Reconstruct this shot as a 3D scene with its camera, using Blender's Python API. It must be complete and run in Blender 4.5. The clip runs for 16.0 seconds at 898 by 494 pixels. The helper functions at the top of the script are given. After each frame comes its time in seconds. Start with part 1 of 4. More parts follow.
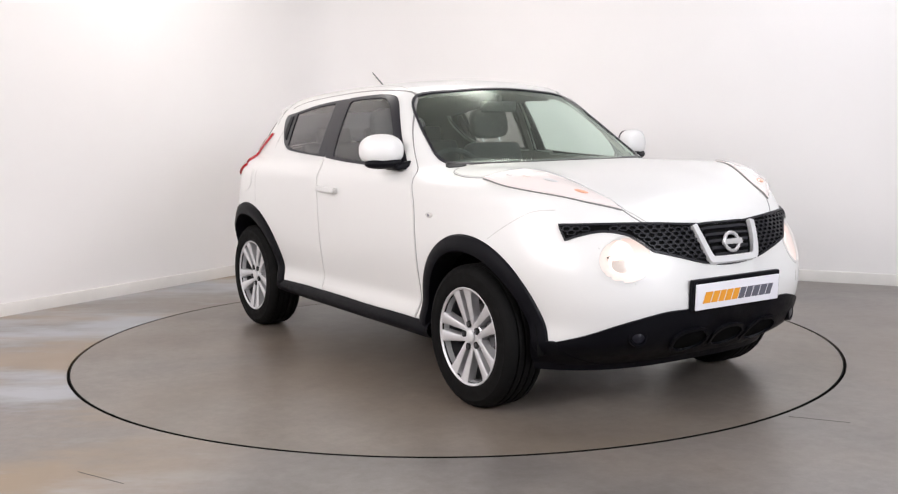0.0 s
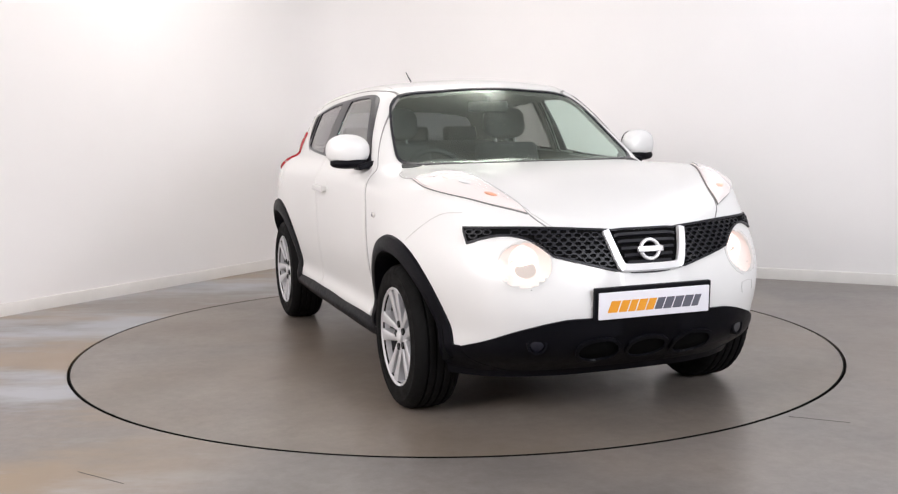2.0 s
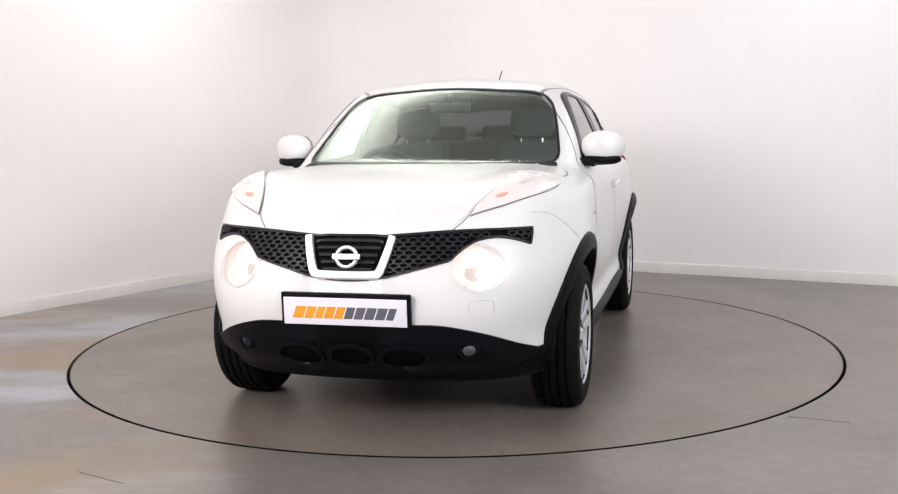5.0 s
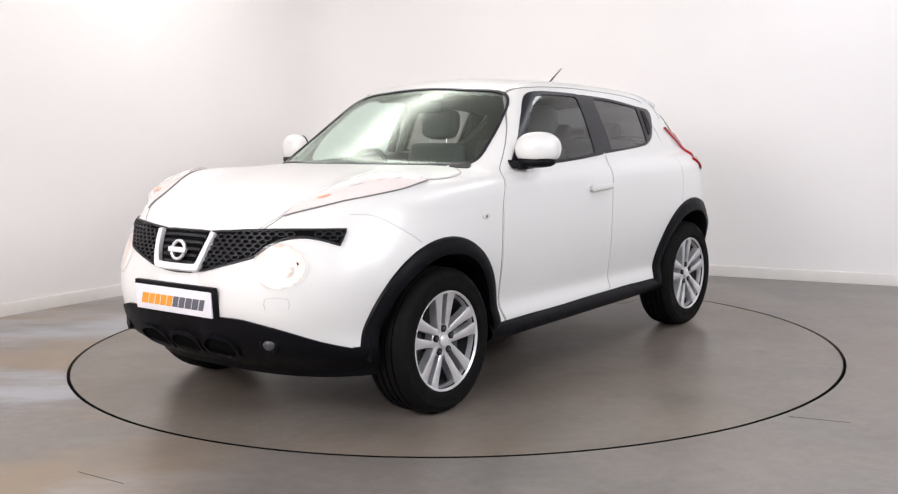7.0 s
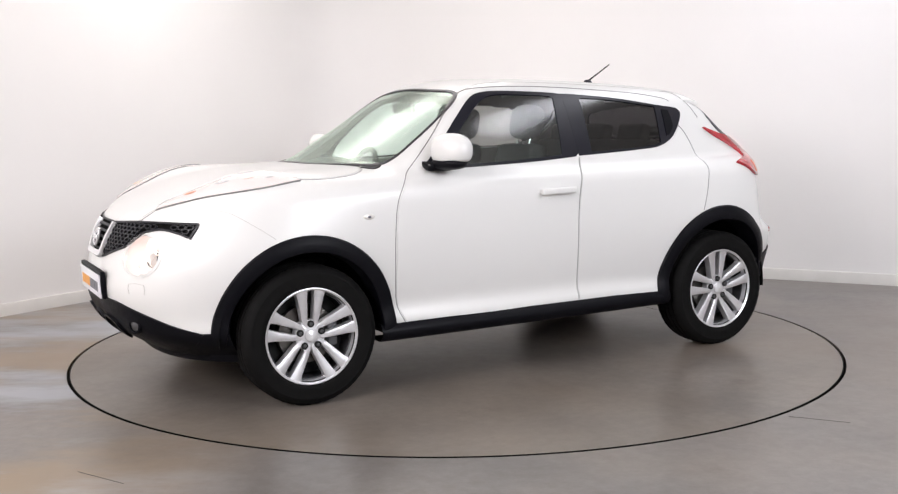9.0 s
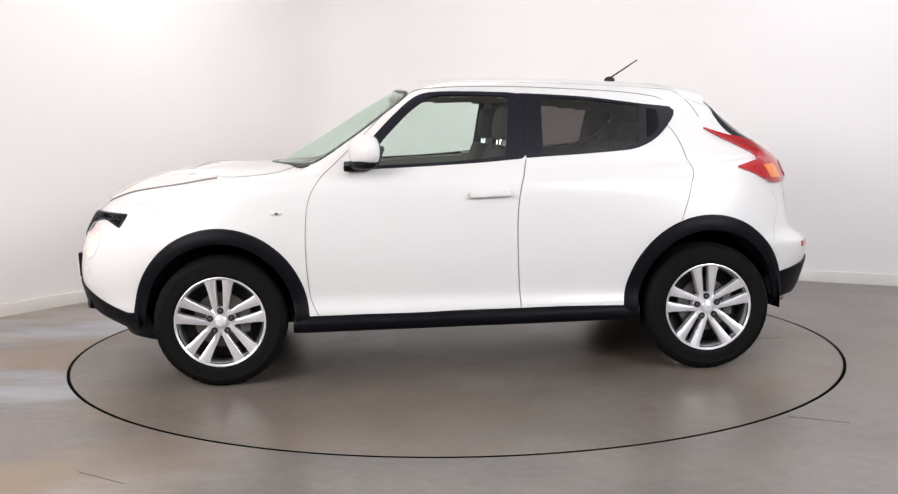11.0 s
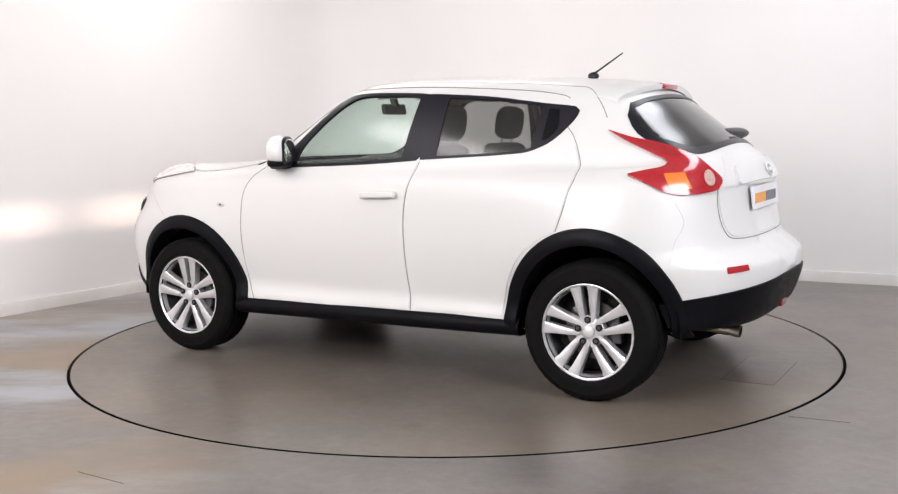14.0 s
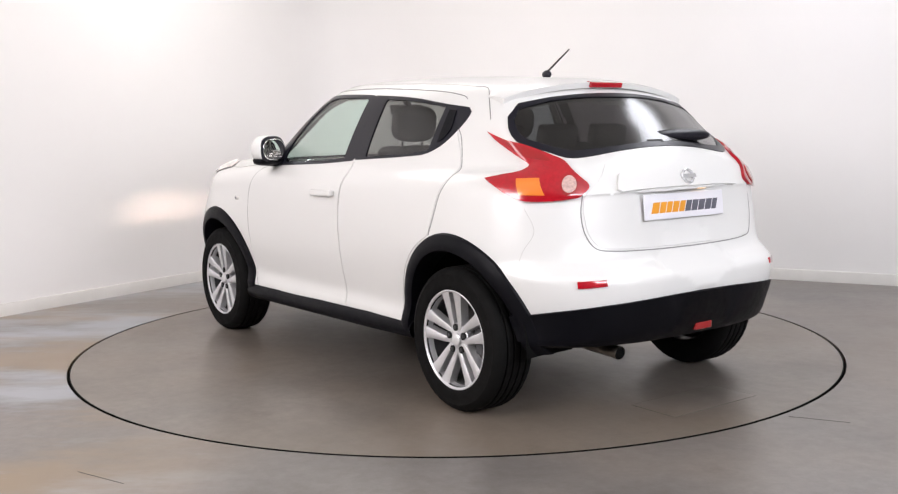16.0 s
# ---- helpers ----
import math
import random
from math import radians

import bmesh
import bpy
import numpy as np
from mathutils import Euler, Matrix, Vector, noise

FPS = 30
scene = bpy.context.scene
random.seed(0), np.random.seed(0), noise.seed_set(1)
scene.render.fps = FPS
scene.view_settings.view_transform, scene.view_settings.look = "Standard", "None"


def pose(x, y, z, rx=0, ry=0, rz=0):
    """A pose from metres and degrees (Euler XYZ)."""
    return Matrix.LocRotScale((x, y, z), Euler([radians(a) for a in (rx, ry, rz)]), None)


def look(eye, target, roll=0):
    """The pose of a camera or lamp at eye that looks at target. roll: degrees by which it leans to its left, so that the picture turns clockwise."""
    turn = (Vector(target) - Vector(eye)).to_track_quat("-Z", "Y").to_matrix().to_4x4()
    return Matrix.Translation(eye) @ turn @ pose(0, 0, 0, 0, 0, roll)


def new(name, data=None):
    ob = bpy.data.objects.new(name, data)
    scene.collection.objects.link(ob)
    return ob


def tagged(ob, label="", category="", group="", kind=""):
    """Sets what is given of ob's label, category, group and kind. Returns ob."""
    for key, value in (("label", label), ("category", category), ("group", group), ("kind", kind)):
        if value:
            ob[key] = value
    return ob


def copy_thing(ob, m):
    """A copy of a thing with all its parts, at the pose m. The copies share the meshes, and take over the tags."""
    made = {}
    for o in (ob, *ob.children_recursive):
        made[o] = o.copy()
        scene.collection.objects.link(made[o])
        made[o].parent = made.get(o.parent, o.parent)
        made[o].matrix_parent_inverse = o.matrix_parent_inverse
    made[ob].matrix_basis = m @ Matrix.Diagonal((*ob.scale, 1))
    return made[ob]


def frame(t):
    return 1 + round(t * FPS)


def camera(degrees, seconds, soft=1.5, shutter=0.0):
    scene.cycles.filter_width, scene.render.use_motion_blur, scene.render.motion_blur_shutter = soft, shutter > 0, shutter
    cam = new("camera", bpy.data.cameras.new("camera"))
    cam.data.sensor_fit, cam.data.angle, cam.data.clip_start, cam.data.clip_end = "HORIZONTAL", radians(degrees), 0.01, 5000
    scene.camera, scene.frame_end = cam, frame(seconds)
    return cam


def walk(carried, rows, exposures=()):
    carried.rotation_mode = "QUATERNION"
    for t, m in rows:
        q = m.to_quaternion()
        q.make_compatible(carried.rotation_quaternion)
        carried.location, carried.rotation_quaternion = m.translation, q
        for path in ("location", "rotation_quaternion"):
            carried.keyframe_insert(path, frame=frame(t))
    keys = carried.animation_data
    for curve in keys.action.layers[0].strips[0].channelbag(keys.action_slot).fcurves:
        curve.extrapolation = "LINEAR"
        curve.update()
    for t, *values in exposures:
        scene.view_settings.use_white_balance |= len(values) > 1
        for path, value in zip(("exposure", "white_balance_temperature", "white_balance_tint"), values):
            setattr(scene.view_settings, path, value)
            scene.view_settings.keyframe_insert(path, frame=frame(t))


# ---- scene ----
cam = camera(47.48, 16.0, soft=1.25)
EYE = pose(0, -6.126, 1.299, 90 - 6.745, 0, .283) @ pose(0, 0, 0, 0, 0, -.886)
walk(cam, [(0, EYE), (16, EYE)])

# ---- light ----
world = bpy.data.worlds.new("world")
scene.world = world
world.use_nodes = True
world.node_tree.nodes["Background"].inputs[0].default_value = (.9, .93, 1, 1)
world.node_tree.nodes["Background"].inputs[1].default_value = .1
scene.view_settings.exposure = 0.0
CEILING = 3.5


def lamp(name, place, target, size, power, colour):
    d = bpy.data.lights.new(name, "AREA")
    d.shape, d.size, d.size_y, d.energy, d.color = "RECTANGLE", size[0], size[1], power, colour
    ob = new(name, d)
    ob.matrix_world = look(place, target)
    return ob


WARM, PINK, COOL = (1, .95, .92), (1, .955, .97), (.915, .93, 1)
# Key lamps stand out of view, added to brighten the car's upright sides.
lamp("key_lamp", (-3.6, -5.4, 3.0), (-.3, .6, .9), (3.0, 2.0), 266, PINK)
lamp("key_lamp", (3.6, -5.4, 3.0), (.3, .6, .9), (3.0, 2.0), 250, COOL)
lamp("ceiling_lamp", (-.8, 1.5, CEILING - .06), (-.8, 1.5, 0), (3.2, .5), 49, WARM)
lamp("ceiling_lamp", (2.6, -.2, CEILING - .06), (2.6, -.2, 0), (.6, 3.2), 40, COOL)
lamp("ceiling_lamp", (-2.9, -2.8, CEILING - .06), (-2.9, -2.8, 0), (.6, 3.0), 32, PINK)


# ---- materials ----
def material(name, base, rough=.5, metal=0.0, coat=0.0, vary=0.0, scale=8.0, bump=0.0, bump_scale=200.0, emit=None, power=0.0, spec=.5, coat_rough=.03):
    m = bpy.data.materials.new(name)
    m.use_nodes = True
    nt = m.node_tree
    b = nt.nodes["Principled BSDF"]
    b.inputs["Base Color"].default_value = (*base, 1)
    b.inputs["Roughness"].default_value, b.inputs["Metallic"].default_value = rough, metal
    b.inputs["Coat Weight"].default_value, b.inputs["Coat Roughness"].default_value = coat, coat_rough
    b.inputs["Specular IOR Level"].default_value = spec
    if emit:
        b.inputs["Emission Color"].default_value, b.inputs["Emission Strength"].default_value = (*emit, 1), power
    co = nt.nodes.new("ShaderNodeTexCoord")
    if vary:
        n = nt.nodes.new("ShaderNodeTexNoise")
        n.inputs["Scale"].default_value, n.inputs["Detail"].default_value = scale, 6
        nt.links.new(co.outputs["Object"], n.inputs["Vector"])
        r = nt.nodes.new("ShaderNodeMapRange")
        r.inputs[1].default_value, r.inputs[2].default_value = .3, .7
        r.inputs[3].default_value, r.inputs[4].default_value = 1 - vary, 1 + vary
        nt.links.new(n.outputs[0], r.inputs[0])
        mix = nt.nodes.new("ShaderNodeMix")
        mix.data_type, mix.blend_type = "RGBA", "MULTIPLY"
        mix.inputs["Factor"].default_value = 1
        mix.inputs["A"].default_value = (*base, 1)
        nt.links.new(r.outputs[0], mix.inputs["B"])
        nt.links.new(mix.outputs["Result"], b.inputs["Base Color"])
        r2 = nt.nodes.new("ShaderNodeMapRange")
        r2.inputs[1].default_value, r2.inputs[2].default_value = .3, .7
        r2.inputs[3].default_value, r2.inputs[4].default_value = max(0, rough * (1 - vary)), min(1, rough * (1 + vary))
        nt.links.new(n.outputs[0], r2.inputs[0])
        nt.links.new(r2.outputs[0], b.inputs["Roughness"])
    if bump:
        n = nt.nodes.new("ShaderNodeTexNoise")
        n.inputs["Scale"].default_value, n.inputs["Detail"].default_value = bump_scale, 3
        nt.links.new(co.outputs["Object"], n.inputs["Vector"])
        u = nt.nodes.new("ShaderNodeBump")
        u.inputs["Strength"].default_value, u.inputs["Distance"].default_value = bump, .002
        nt.links.new(n.outputs[0], u.inputs["Height"])
        nt.links.new(u.outputs[0], b.inputs["Normal"])
    return m


def glass(name, tint, gloss=(1, 1, 1), soft=.15, least=.075):
    """Thin glazing: lets tinted light through and mirrors by Fresnel."""
    m = bpy.data.materials.new(name)
    m.use_nodes = True
    nt = m.node_tree
    nt.nodes.remove(nt.nodes["Principled BSDF"])
    t, g, f, x = (nt.nodes.new("ShaderNode" + k) for k in ("BsdfTransparent", "BsdfGlossy", "LayerWeight", "MixShader"))
    t.inputs[0].default_value = (*tint, 1)
    g.inputs[0].default_value, g.inputs["Roughness"].default_value = (*gloss, 1), soft
    f.inputs[0].default_value = .5
    p, q = nt.nodes.new("ShaderNodeMath"), nt.nodes.new("ShaderNodeMath")
    p.operation, p.inputs[1].default_value = "POWER", 4.5
    q.operation, q.inputs[1].default_value, q.inputs[2].default_value = "MULTIPLY_ADD", .85, least
    nt.links.new(f.outputs["Facing"], p.inputs[0])
    nt.links.new(p.outputs[0], q.inputs[0])
    nt.links.new(q.outputs[0], x.inputs[0])
    nt.links.new(t.outputs[0], x.inputs[1])
    nt.links.new(g.outputs[0], x.inputs[2])
    nt.links.new(x.outputs[0], nt.nodes["Material Output"].inputs[0])
    return m


def concrete(name, base, scale, streak):
    """Sealed grey floor: cloudy stains, fine grain, uneven gloss; streak: strength of pale wheel streaks along one way."""
    m = bpy.data.materials.new(name)
    m.use_nodes = True
    nt = m.node_tree
    b = nt.nodes["Principled BSDF"]
    co = nt.nodes.new("ShaderNodeTexCoord")

    def noise_node(sc, detail, vec=None, rough=.55):
        n = nt.nodes.new("ShaderNodeTexNoise")
        n.inputs["Scale"].default_value, n.inputs["Detail"].default_value, n.inputs["Roughness"].default_value = sc, detail, rough
        nt.links.new(vec or co.outputs["Object"], n.inputs["Vector"])
        return n.outputs[0]

    def ramp(v, *stops):
        r = nt.nodes.new("ShaderNodeValToRGB")
        while len(r.color_ramp.elements) < len(stops):
            r.color_ramp.elements.new(.5)
        for e, (p, c) in zip(r.color_ramp.elements, stops):
            e.position, e.color = p, (*c, 1)
        nt.links.new(v, r.inputs[0])
        return r.outputs[0]

    def blend(kind, fac, a, c):
        x = nt.nodes.new("ShaderNodeMix")
        x.data_type, x.blend_type = "RGBA", kind
        if isinstance(fac, float):
            x.inputs["Factor"].default_value = fac
        else:
            nt.links.new(fac, x.inputs["Factor"])
        nt.links.new(a, x.inputs["A"])
        if isinstance(c, tuple):
            x.inputs["B"].default_value = (*c, 1)
        else:
            nt.links.new(c, x.inputs["B"])
        return x.outputs["Result"]

    k = np.array(base)
    col = ramp(noise_node(scale, 7), (.3, tuple(k * .74)), (.5, tuple(k)), (.7, tuple(k * 1.22)))
    col = blend("MULTIPLY", .8, col, ramp(noise_node(13, 8, None, .75), (.33, (.74, .73, .71)), (.67, (1.16, 1.16, 1.17))))
    warm = ramp(noise_node(.55, 3), (.42, (0, 0, 0)), (.62, (.45, .45, .45)))
    col = blend("MIX", warm, col, (base[0] * 1.12, base[1] * .98, base[2] * .80))
    oil = ramp(noise_node(2.2, 6, None, .7), (.58, (0, 0, 0)), (.74, (.6, .6, .6)))
    col = blend("MIX", oil, col, (base[0] * .55, base[1] * .50, base[2] * .44))
    if streak:
        # pale and rusty wheel marks, long and ragged, on the far left of the floor only
        sep = nt.nodes.new("ShaderNodeSeparateXYZ")
        nt.links.new(co.outputs["Object"], sep.inputs[0])
        left = nt.nodes.new("ShaderNodeMapRange")
        left.inputs[1].default_value, left.inputs[2].default_value, left.inputs[3].default_value, left.inputs[4].default_value = -.7, -1.7, 0, 1
        nt.links.new(sep.outputs[0], left.inputs[0])
        for place, angle, size, lo, tint in (((0, 0, 0), 9, (.40, 1.05, 1), .46, (1.75, 2.05, 2.40)), ((3.1, 1.9, 0), 4, (.38, 1.0, 1), .46, (1.35, 1.08, .72)), ((7.7, 4.3, 0), 13, (.5, 1.6, 1), .50, (1.8, 2.05, 2.35))):
            mp = nt.nodes.new("ShaderNodeMapping")
            mp.inputs["Location"].default_value = place
            mp.inputs["Rotation"].default_value = (0, 0, radians(angle))
            mp.inputs["Scale"].default_value = size
            nt.links.new(co.outputs["Object"], mp.inputs["Vector"])
            sm = nt.nodes.new("ShaderNodeMath")
            sm.operation = "MULTIPLY"
            nt.links.new(ramp(noise_node(1.0, 6, mp.outputs[0], .64), (lo, (0, 0, 0)), (lo + .13, (streak, streak, streak))), sm.inputs[0])
            nt.links.new(left.outputs[0], sm.inputs[1])
            col = blend("MIX", sm.outputs[0], col, (base[0] * tint[0], base[1] * tint[1], base[2] * tint[2]))
    nt.links.new(col, b.inputs["Base Color"])
    r = nt.nodes.new("ShaderNodeMapRange")
    r.inputs[1].default_value, r.inputs[2].default_value, r.inputs[3].default_value, r.inputs[4].default_value = .3, .7, .30, .37
    nt.links.new(noise_node(1.2, 2), r.inputs[0])
    nt.links.new(r.outputs[0], b.inputs["Roughness"])
    b.inputs["Specular IOR Level"].default_value = .5
    u = nt.nodes.new("ShaderNodeBump")
    u.inputs["Strength"].default_value, u.inputs["Distance"].default_value = .03, .002
    nt.links.new(noise_node(40, 2), u.inputs["Height"])
    nt.links.new(u.outputs[0], b.inputs["Normal"])
    return m


FLOOR = concrete("floor_concrete", (.182, .165, .154), 1.1, .9)
DISC = concrete("turntable_concrete", (.176, .154, .135), 1.7, 0)
COVER_EDGE = material("cover_edge", (.075, .068, .062), .6, vary=.3, scale=9)
CEILING_PAINT = material("ceiling_white", (.74, .73, .71), .9, vary=.1, scale=2)
# Grey of the unseen front wall, set to tune bounce and reflections.
BACK_WALL = material("back_wall_grey", (.60, .59, .57), .9, vary=.04, scale=2)
WALL = material("wall_paint", (.87, .85, .84), .85, vary=.012, scale=1.3, bump=.15, bump_scale=90)
TRIM = material("baseboard_paint", (.74, .72, .69), .5, vary=.03, scale=6)
# Black that puts the shade of gaps and openings into colour.
GAP = material("gap_black", (.004, .004, .004), .9, spec=.05)
PAINT = material("white_car_paint", (.77, .766, .752), .42, coat=.7, coat_rough=.22)
CLAD = material("black_plastic", (.0035, .0035, .0055), .46, vary=.12, scale=30, bump=.12, bump_scale=700, spec=.12)
GLOSSY = material("gloss_black", (.008, .008, .014), .32, spec=.35)
SEAL = material("rubber_seal", (.012, .012, .013), .6)
SEAM = material("seam_shadow", (.26, .255, .25), .9)
DARK = material("underbody_black", (.012, .012, .012), .85)
LINER = material("arch_liner", (.006, .006, .006), .9, vary=.2, scale=12, spec=.1)
RUBBER = material("tyre_rubber", (.005, .0048, .0048), .75, vary=.15, scale=25, bump=.3, bump_scale=260, spec=.12)
ALLOY = material("alloy_silver", (.74, .74, .76), .34, metal=.65, vary=.06, scale=14)
# Darkened ALLOY: holds the shade of the rim's inside; also other dull metal parts.
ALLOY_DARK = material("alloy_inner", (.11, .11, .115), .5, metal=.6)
STEEL = material("brake_steel", (.16, .15, .14), .35, metal=1, vary=.15, scale=20)
CHROME = material("chrome", (.86, .86, .88), .22, metal=.7)
SATIN = material("satin_silver", (.80, .80, .81), .32, metal=.35)
MESHED = material("grille_plastic", (.014, .014, .018), .42, spec=.3)
PLATE_WHITE = material("plate_white", (.84, .83, .88), .28, vary=.02, scale=12)
ORANGE = material("print_orange", (.86, .36, .03), .35)
GREY_INK = material("print_grey", (.12, .12, .15), .35)
RED_LENS = material("red_lens", (.43, .004, .014), .16, coat=1.0, vary=.12, scale=60)
RED_DEEP = material("red_lens_deep", (.34, .006, .010), .12, coat=1.0)
AMBER = material("amber_lens", (.80, .22, .03), .15, coat=1.0)
TURN_LENS = glass("turn_lamp_lens", (.95, .95, .95), soft=.35, least=.03)
CLEAR = glass("clear_lens", (.95, .95, .95))
# The bowl's own pinkish glow stands in for lamp light it would reflect.
LAMP_BOWL = material("lamp_bowl", (.66, .60, .58), .4, emit=(1, .77, .69), power=.40)
def glowing_glass(name, tint, glow, power):
    """A lens that lets its lamp's beam through and glows itself."""
    m = bpy.data.materials.new(name)
    m.use_nodes = True
    nt = m.node_tree
    nt.nodes.remove(nt.nodes["Principled BSDF"])
    t, e, x = (nt.nodes.new("ShaderNode" + k) for k in ("BsdfTransparent", "Emission", "AddShader"))
    t.inputs[0].default_value = (*tint, 1)
    e.inputs[0].default_value, e.inputs[1].default_value = (*glow, 1), power
    nt.links.new(t.outputs[0], x.inputs[0])
    nt.links.new(e.outputs[0], x.inputs[1])
    nt.links.new(x.outputs[0], nt.nodes["Material Output"].inputs[0])
    return m


BEAM_GLASS = glowing_glass("beam_glass", (.9, .88, .86), (1, .86, .80), .9)
BEAM = material("lamp_beam", (1, 1, 1), .4, emit=(1, .74, .62), power=9000.0)
# Weak glow added to the turn lamp's reflector and amber bulb to brighten them.
REFLECTOR_GLOW = material("reflector_glow", (.72, .68, .67), .55, metal=.0, emit=(1, .78, .72), power=.20)
AMBER_BULB = material("amber_bulb", (.80, .40, .26), .3, emit=(1, .4, .2), power=.06)
GLASS_F = glass("windscreen_glass", (.82, .93, .88), gloss=(.88, 1, .91), soft=.24, least=.125)
GLASS_S = glass("side_glass", (.86, .95, .91))
GLASS_R = glass("rear_glass", (.09, .09, .10))
GLASS_P = glass("privacy_glass", (.33, .31, .31))
CLOTH = material("seat_cloth", (.042, .042, .044), .9, vary=.2, scale=60, bump=.3, bump_scale=400)
CABIN_DARK = material("cabin_plastic", (.038, .038, .040), .6, vary=.1, scale=30)
CABIN_PALE = material("cabin_lining", (.26, .25, .23), .85, vary=.04, scale=30)
MIRROR = material("mirror_glass", (.9, .9, .9), .01, metal=1)
EXHAUST = material("exhaust_steel", (.42, .38, .33), .32, metal=1, vary=.2, scale=20)


# ---- mesh helpers ----
def mesh_of(name, verts, faces, mat, smooth=True, true_normals=None):
    me = bpy.data.meshes.new(name)
    me.from_pydata([tuple(map(float, v)) for v in verts], [], faces)
    if true_normals is not None:
        me.materials.append(mat)
        me.shade_smooth()
        me.normals_split_custom_set_from_vertices([tuple(map(float, v)) for v in true_normals])
        return me
    bm = bmesh.new()
    bm.from_mesh(me)
    bmesh.ops.recalc_face_normals(bm, faces=bm.faces)
    bm.to_mesh(me)
    bm.free()
    me.materials.append(mat)
    if smooth:
        me.shade_smooth()
        me.set_sharp_from_angle(angle=radians(38))
    return me


def part(name, bm, mat, parent=None, label="", smooth=True):
    """Links a bmesh or a mesh as one object under a thing or a part."""
    if isinstance(bm, bmesh.types.BMesh):
        me = bpy.data.meshes.new(name)
        bmesh.ops.recalc_face_normals(bm, faces=bm.faces)
        bm.to_mesh(me)
        bm.free()
        me.materials.append(mat)
        if smooth:
            me.shade_smooth()
            me.set_sharp_from_angle(angle=radians(38))
    else:
        me = bm
    ob = new(name, me)
    if parent:
        ob.parent = parent
    if label:
        tagged(ob, label)
    return ob


def box(bm, size, m=Matrix.Identity(4), bevel=0.0, taper=1.0):
    r = bmesh.ops.create_cube(bm, size=1)
    vs = r["verts"]
    for v in vs:
        k = taper if v.co.z > 0 else 1
        v.co = Vector((v.co.x * size[0] * k, v.co.y * size[1] * k, v.co.z * size[2]))
    if bevel:
        es = list({e for v in vs for e in v.link_edges})
        out = bmesh.ops.bevel(bm, geom=es, offset=bevel, segments=3, affect="EDGES", profile=.6)
        vs = list({v for f in out["faces"] for v in f.verts} | {v for v in vs if v.is_valid})
    bmesh.ops.transform(bm, matrix=m, verts=vs)
    return vs


def ball(bm, size, m=Matrix.Identity(4), u=24, v=14, power=1.0):
    """A rounded blob; a power below 1 makes it boxier."""
    vs = bmesh.ops.create_uvsphere(bm, u_segments=u, v_segments=v, radius=1)["verts"]
    for q in vs:
        q.co = Vector([math.copysign(abs(c) ** power, c) * s for c, s in zip(q.co, size)])
    bmesh.ops.transform(bm, matrix=m, verts=vs)
    return vs


def lathe(profile, n=48, axis="y", a0=0.0, a1=360.0):
    """Turns (radius, along) pairs round the y axis."""
    closed = a1 - a0 >= 360
    k = n if closed else n + 1
    verts, faces = [], []
    for i in range(k):
        a = radians(a0 + (a1 - a0) * i / n)
        for r, h in profile:
            verts.append((r * math.cos(a), h, r * math.sin(a)))
    p = len(profile)
    for i in range(n):
        j = (i + 1) % k
        for q in range(p - 1):
            faces.append((i * p + q, i * p + q + 1, j * p + q + 1, j * p + q))
    return verts, faces


def tube(points, radius, n=8, caps=True):
    """A round bar along points; radius: a number or one for each point."""
    pts = [Vector(p) for p in points]
    rad = radius if isinstance(radius, (list, tuple)) else [radius] * len(pts)
    verts, faces = [], []
    for i, p in enumerate(pts):
        d = (pts[min(i + 1, len(pts) - 1)] - pts[max(i - 1, 0)]).normalized()
        a = d.cross(Vector((0, 0, 1)) if abs(d.z) < .95 else Vector((1, 0, 0))).normalized()
        b = d.cross(a)
        verts += [p + rad[i] * (math.cos(t) * a + math.sin(t) * b) for t in (2 * math.pi * k / n for k in range(n))]
    for i in range(len(pts) - 1):
        for k in range(n):
            faces.append((i * n + k, i * n + (k + 1) % n, (i + 1) * n + (k + 1) % n, (i + 1) * n + k))
    if caps:
        faces += [tuple(range(n)), tuple((len(pts) - 1) * n + k for k in reversed(range(n)))]
    return verts, faces


def empty(name, place=(0, 0, 0)):
    ob = new(name)
    ob.location = place
    return ob


# ---- the room ----
CORNER, LEFT, RIGHT = Vector((-1.089, 4.288)), Vector((-.551, -.835)), Vector((.879, -.477))
R_BEND = .7
A1, B1 = CORNER + LEFT * 14, CORNER + RIGHT * 10.5
D1 = A1 + RIGHT * 10.5


def bend():
    """The rounded inner corner, from the left wall to the right."""
    p, q = CORNER + LEFT * R_BEND, CORNER + RIGHT * R_BEND
    return [(1 - s) ** 2 * p + 2 * s * (1 - s) * CORNER + s * s * q for s in (k / 12 for k in range(13))]


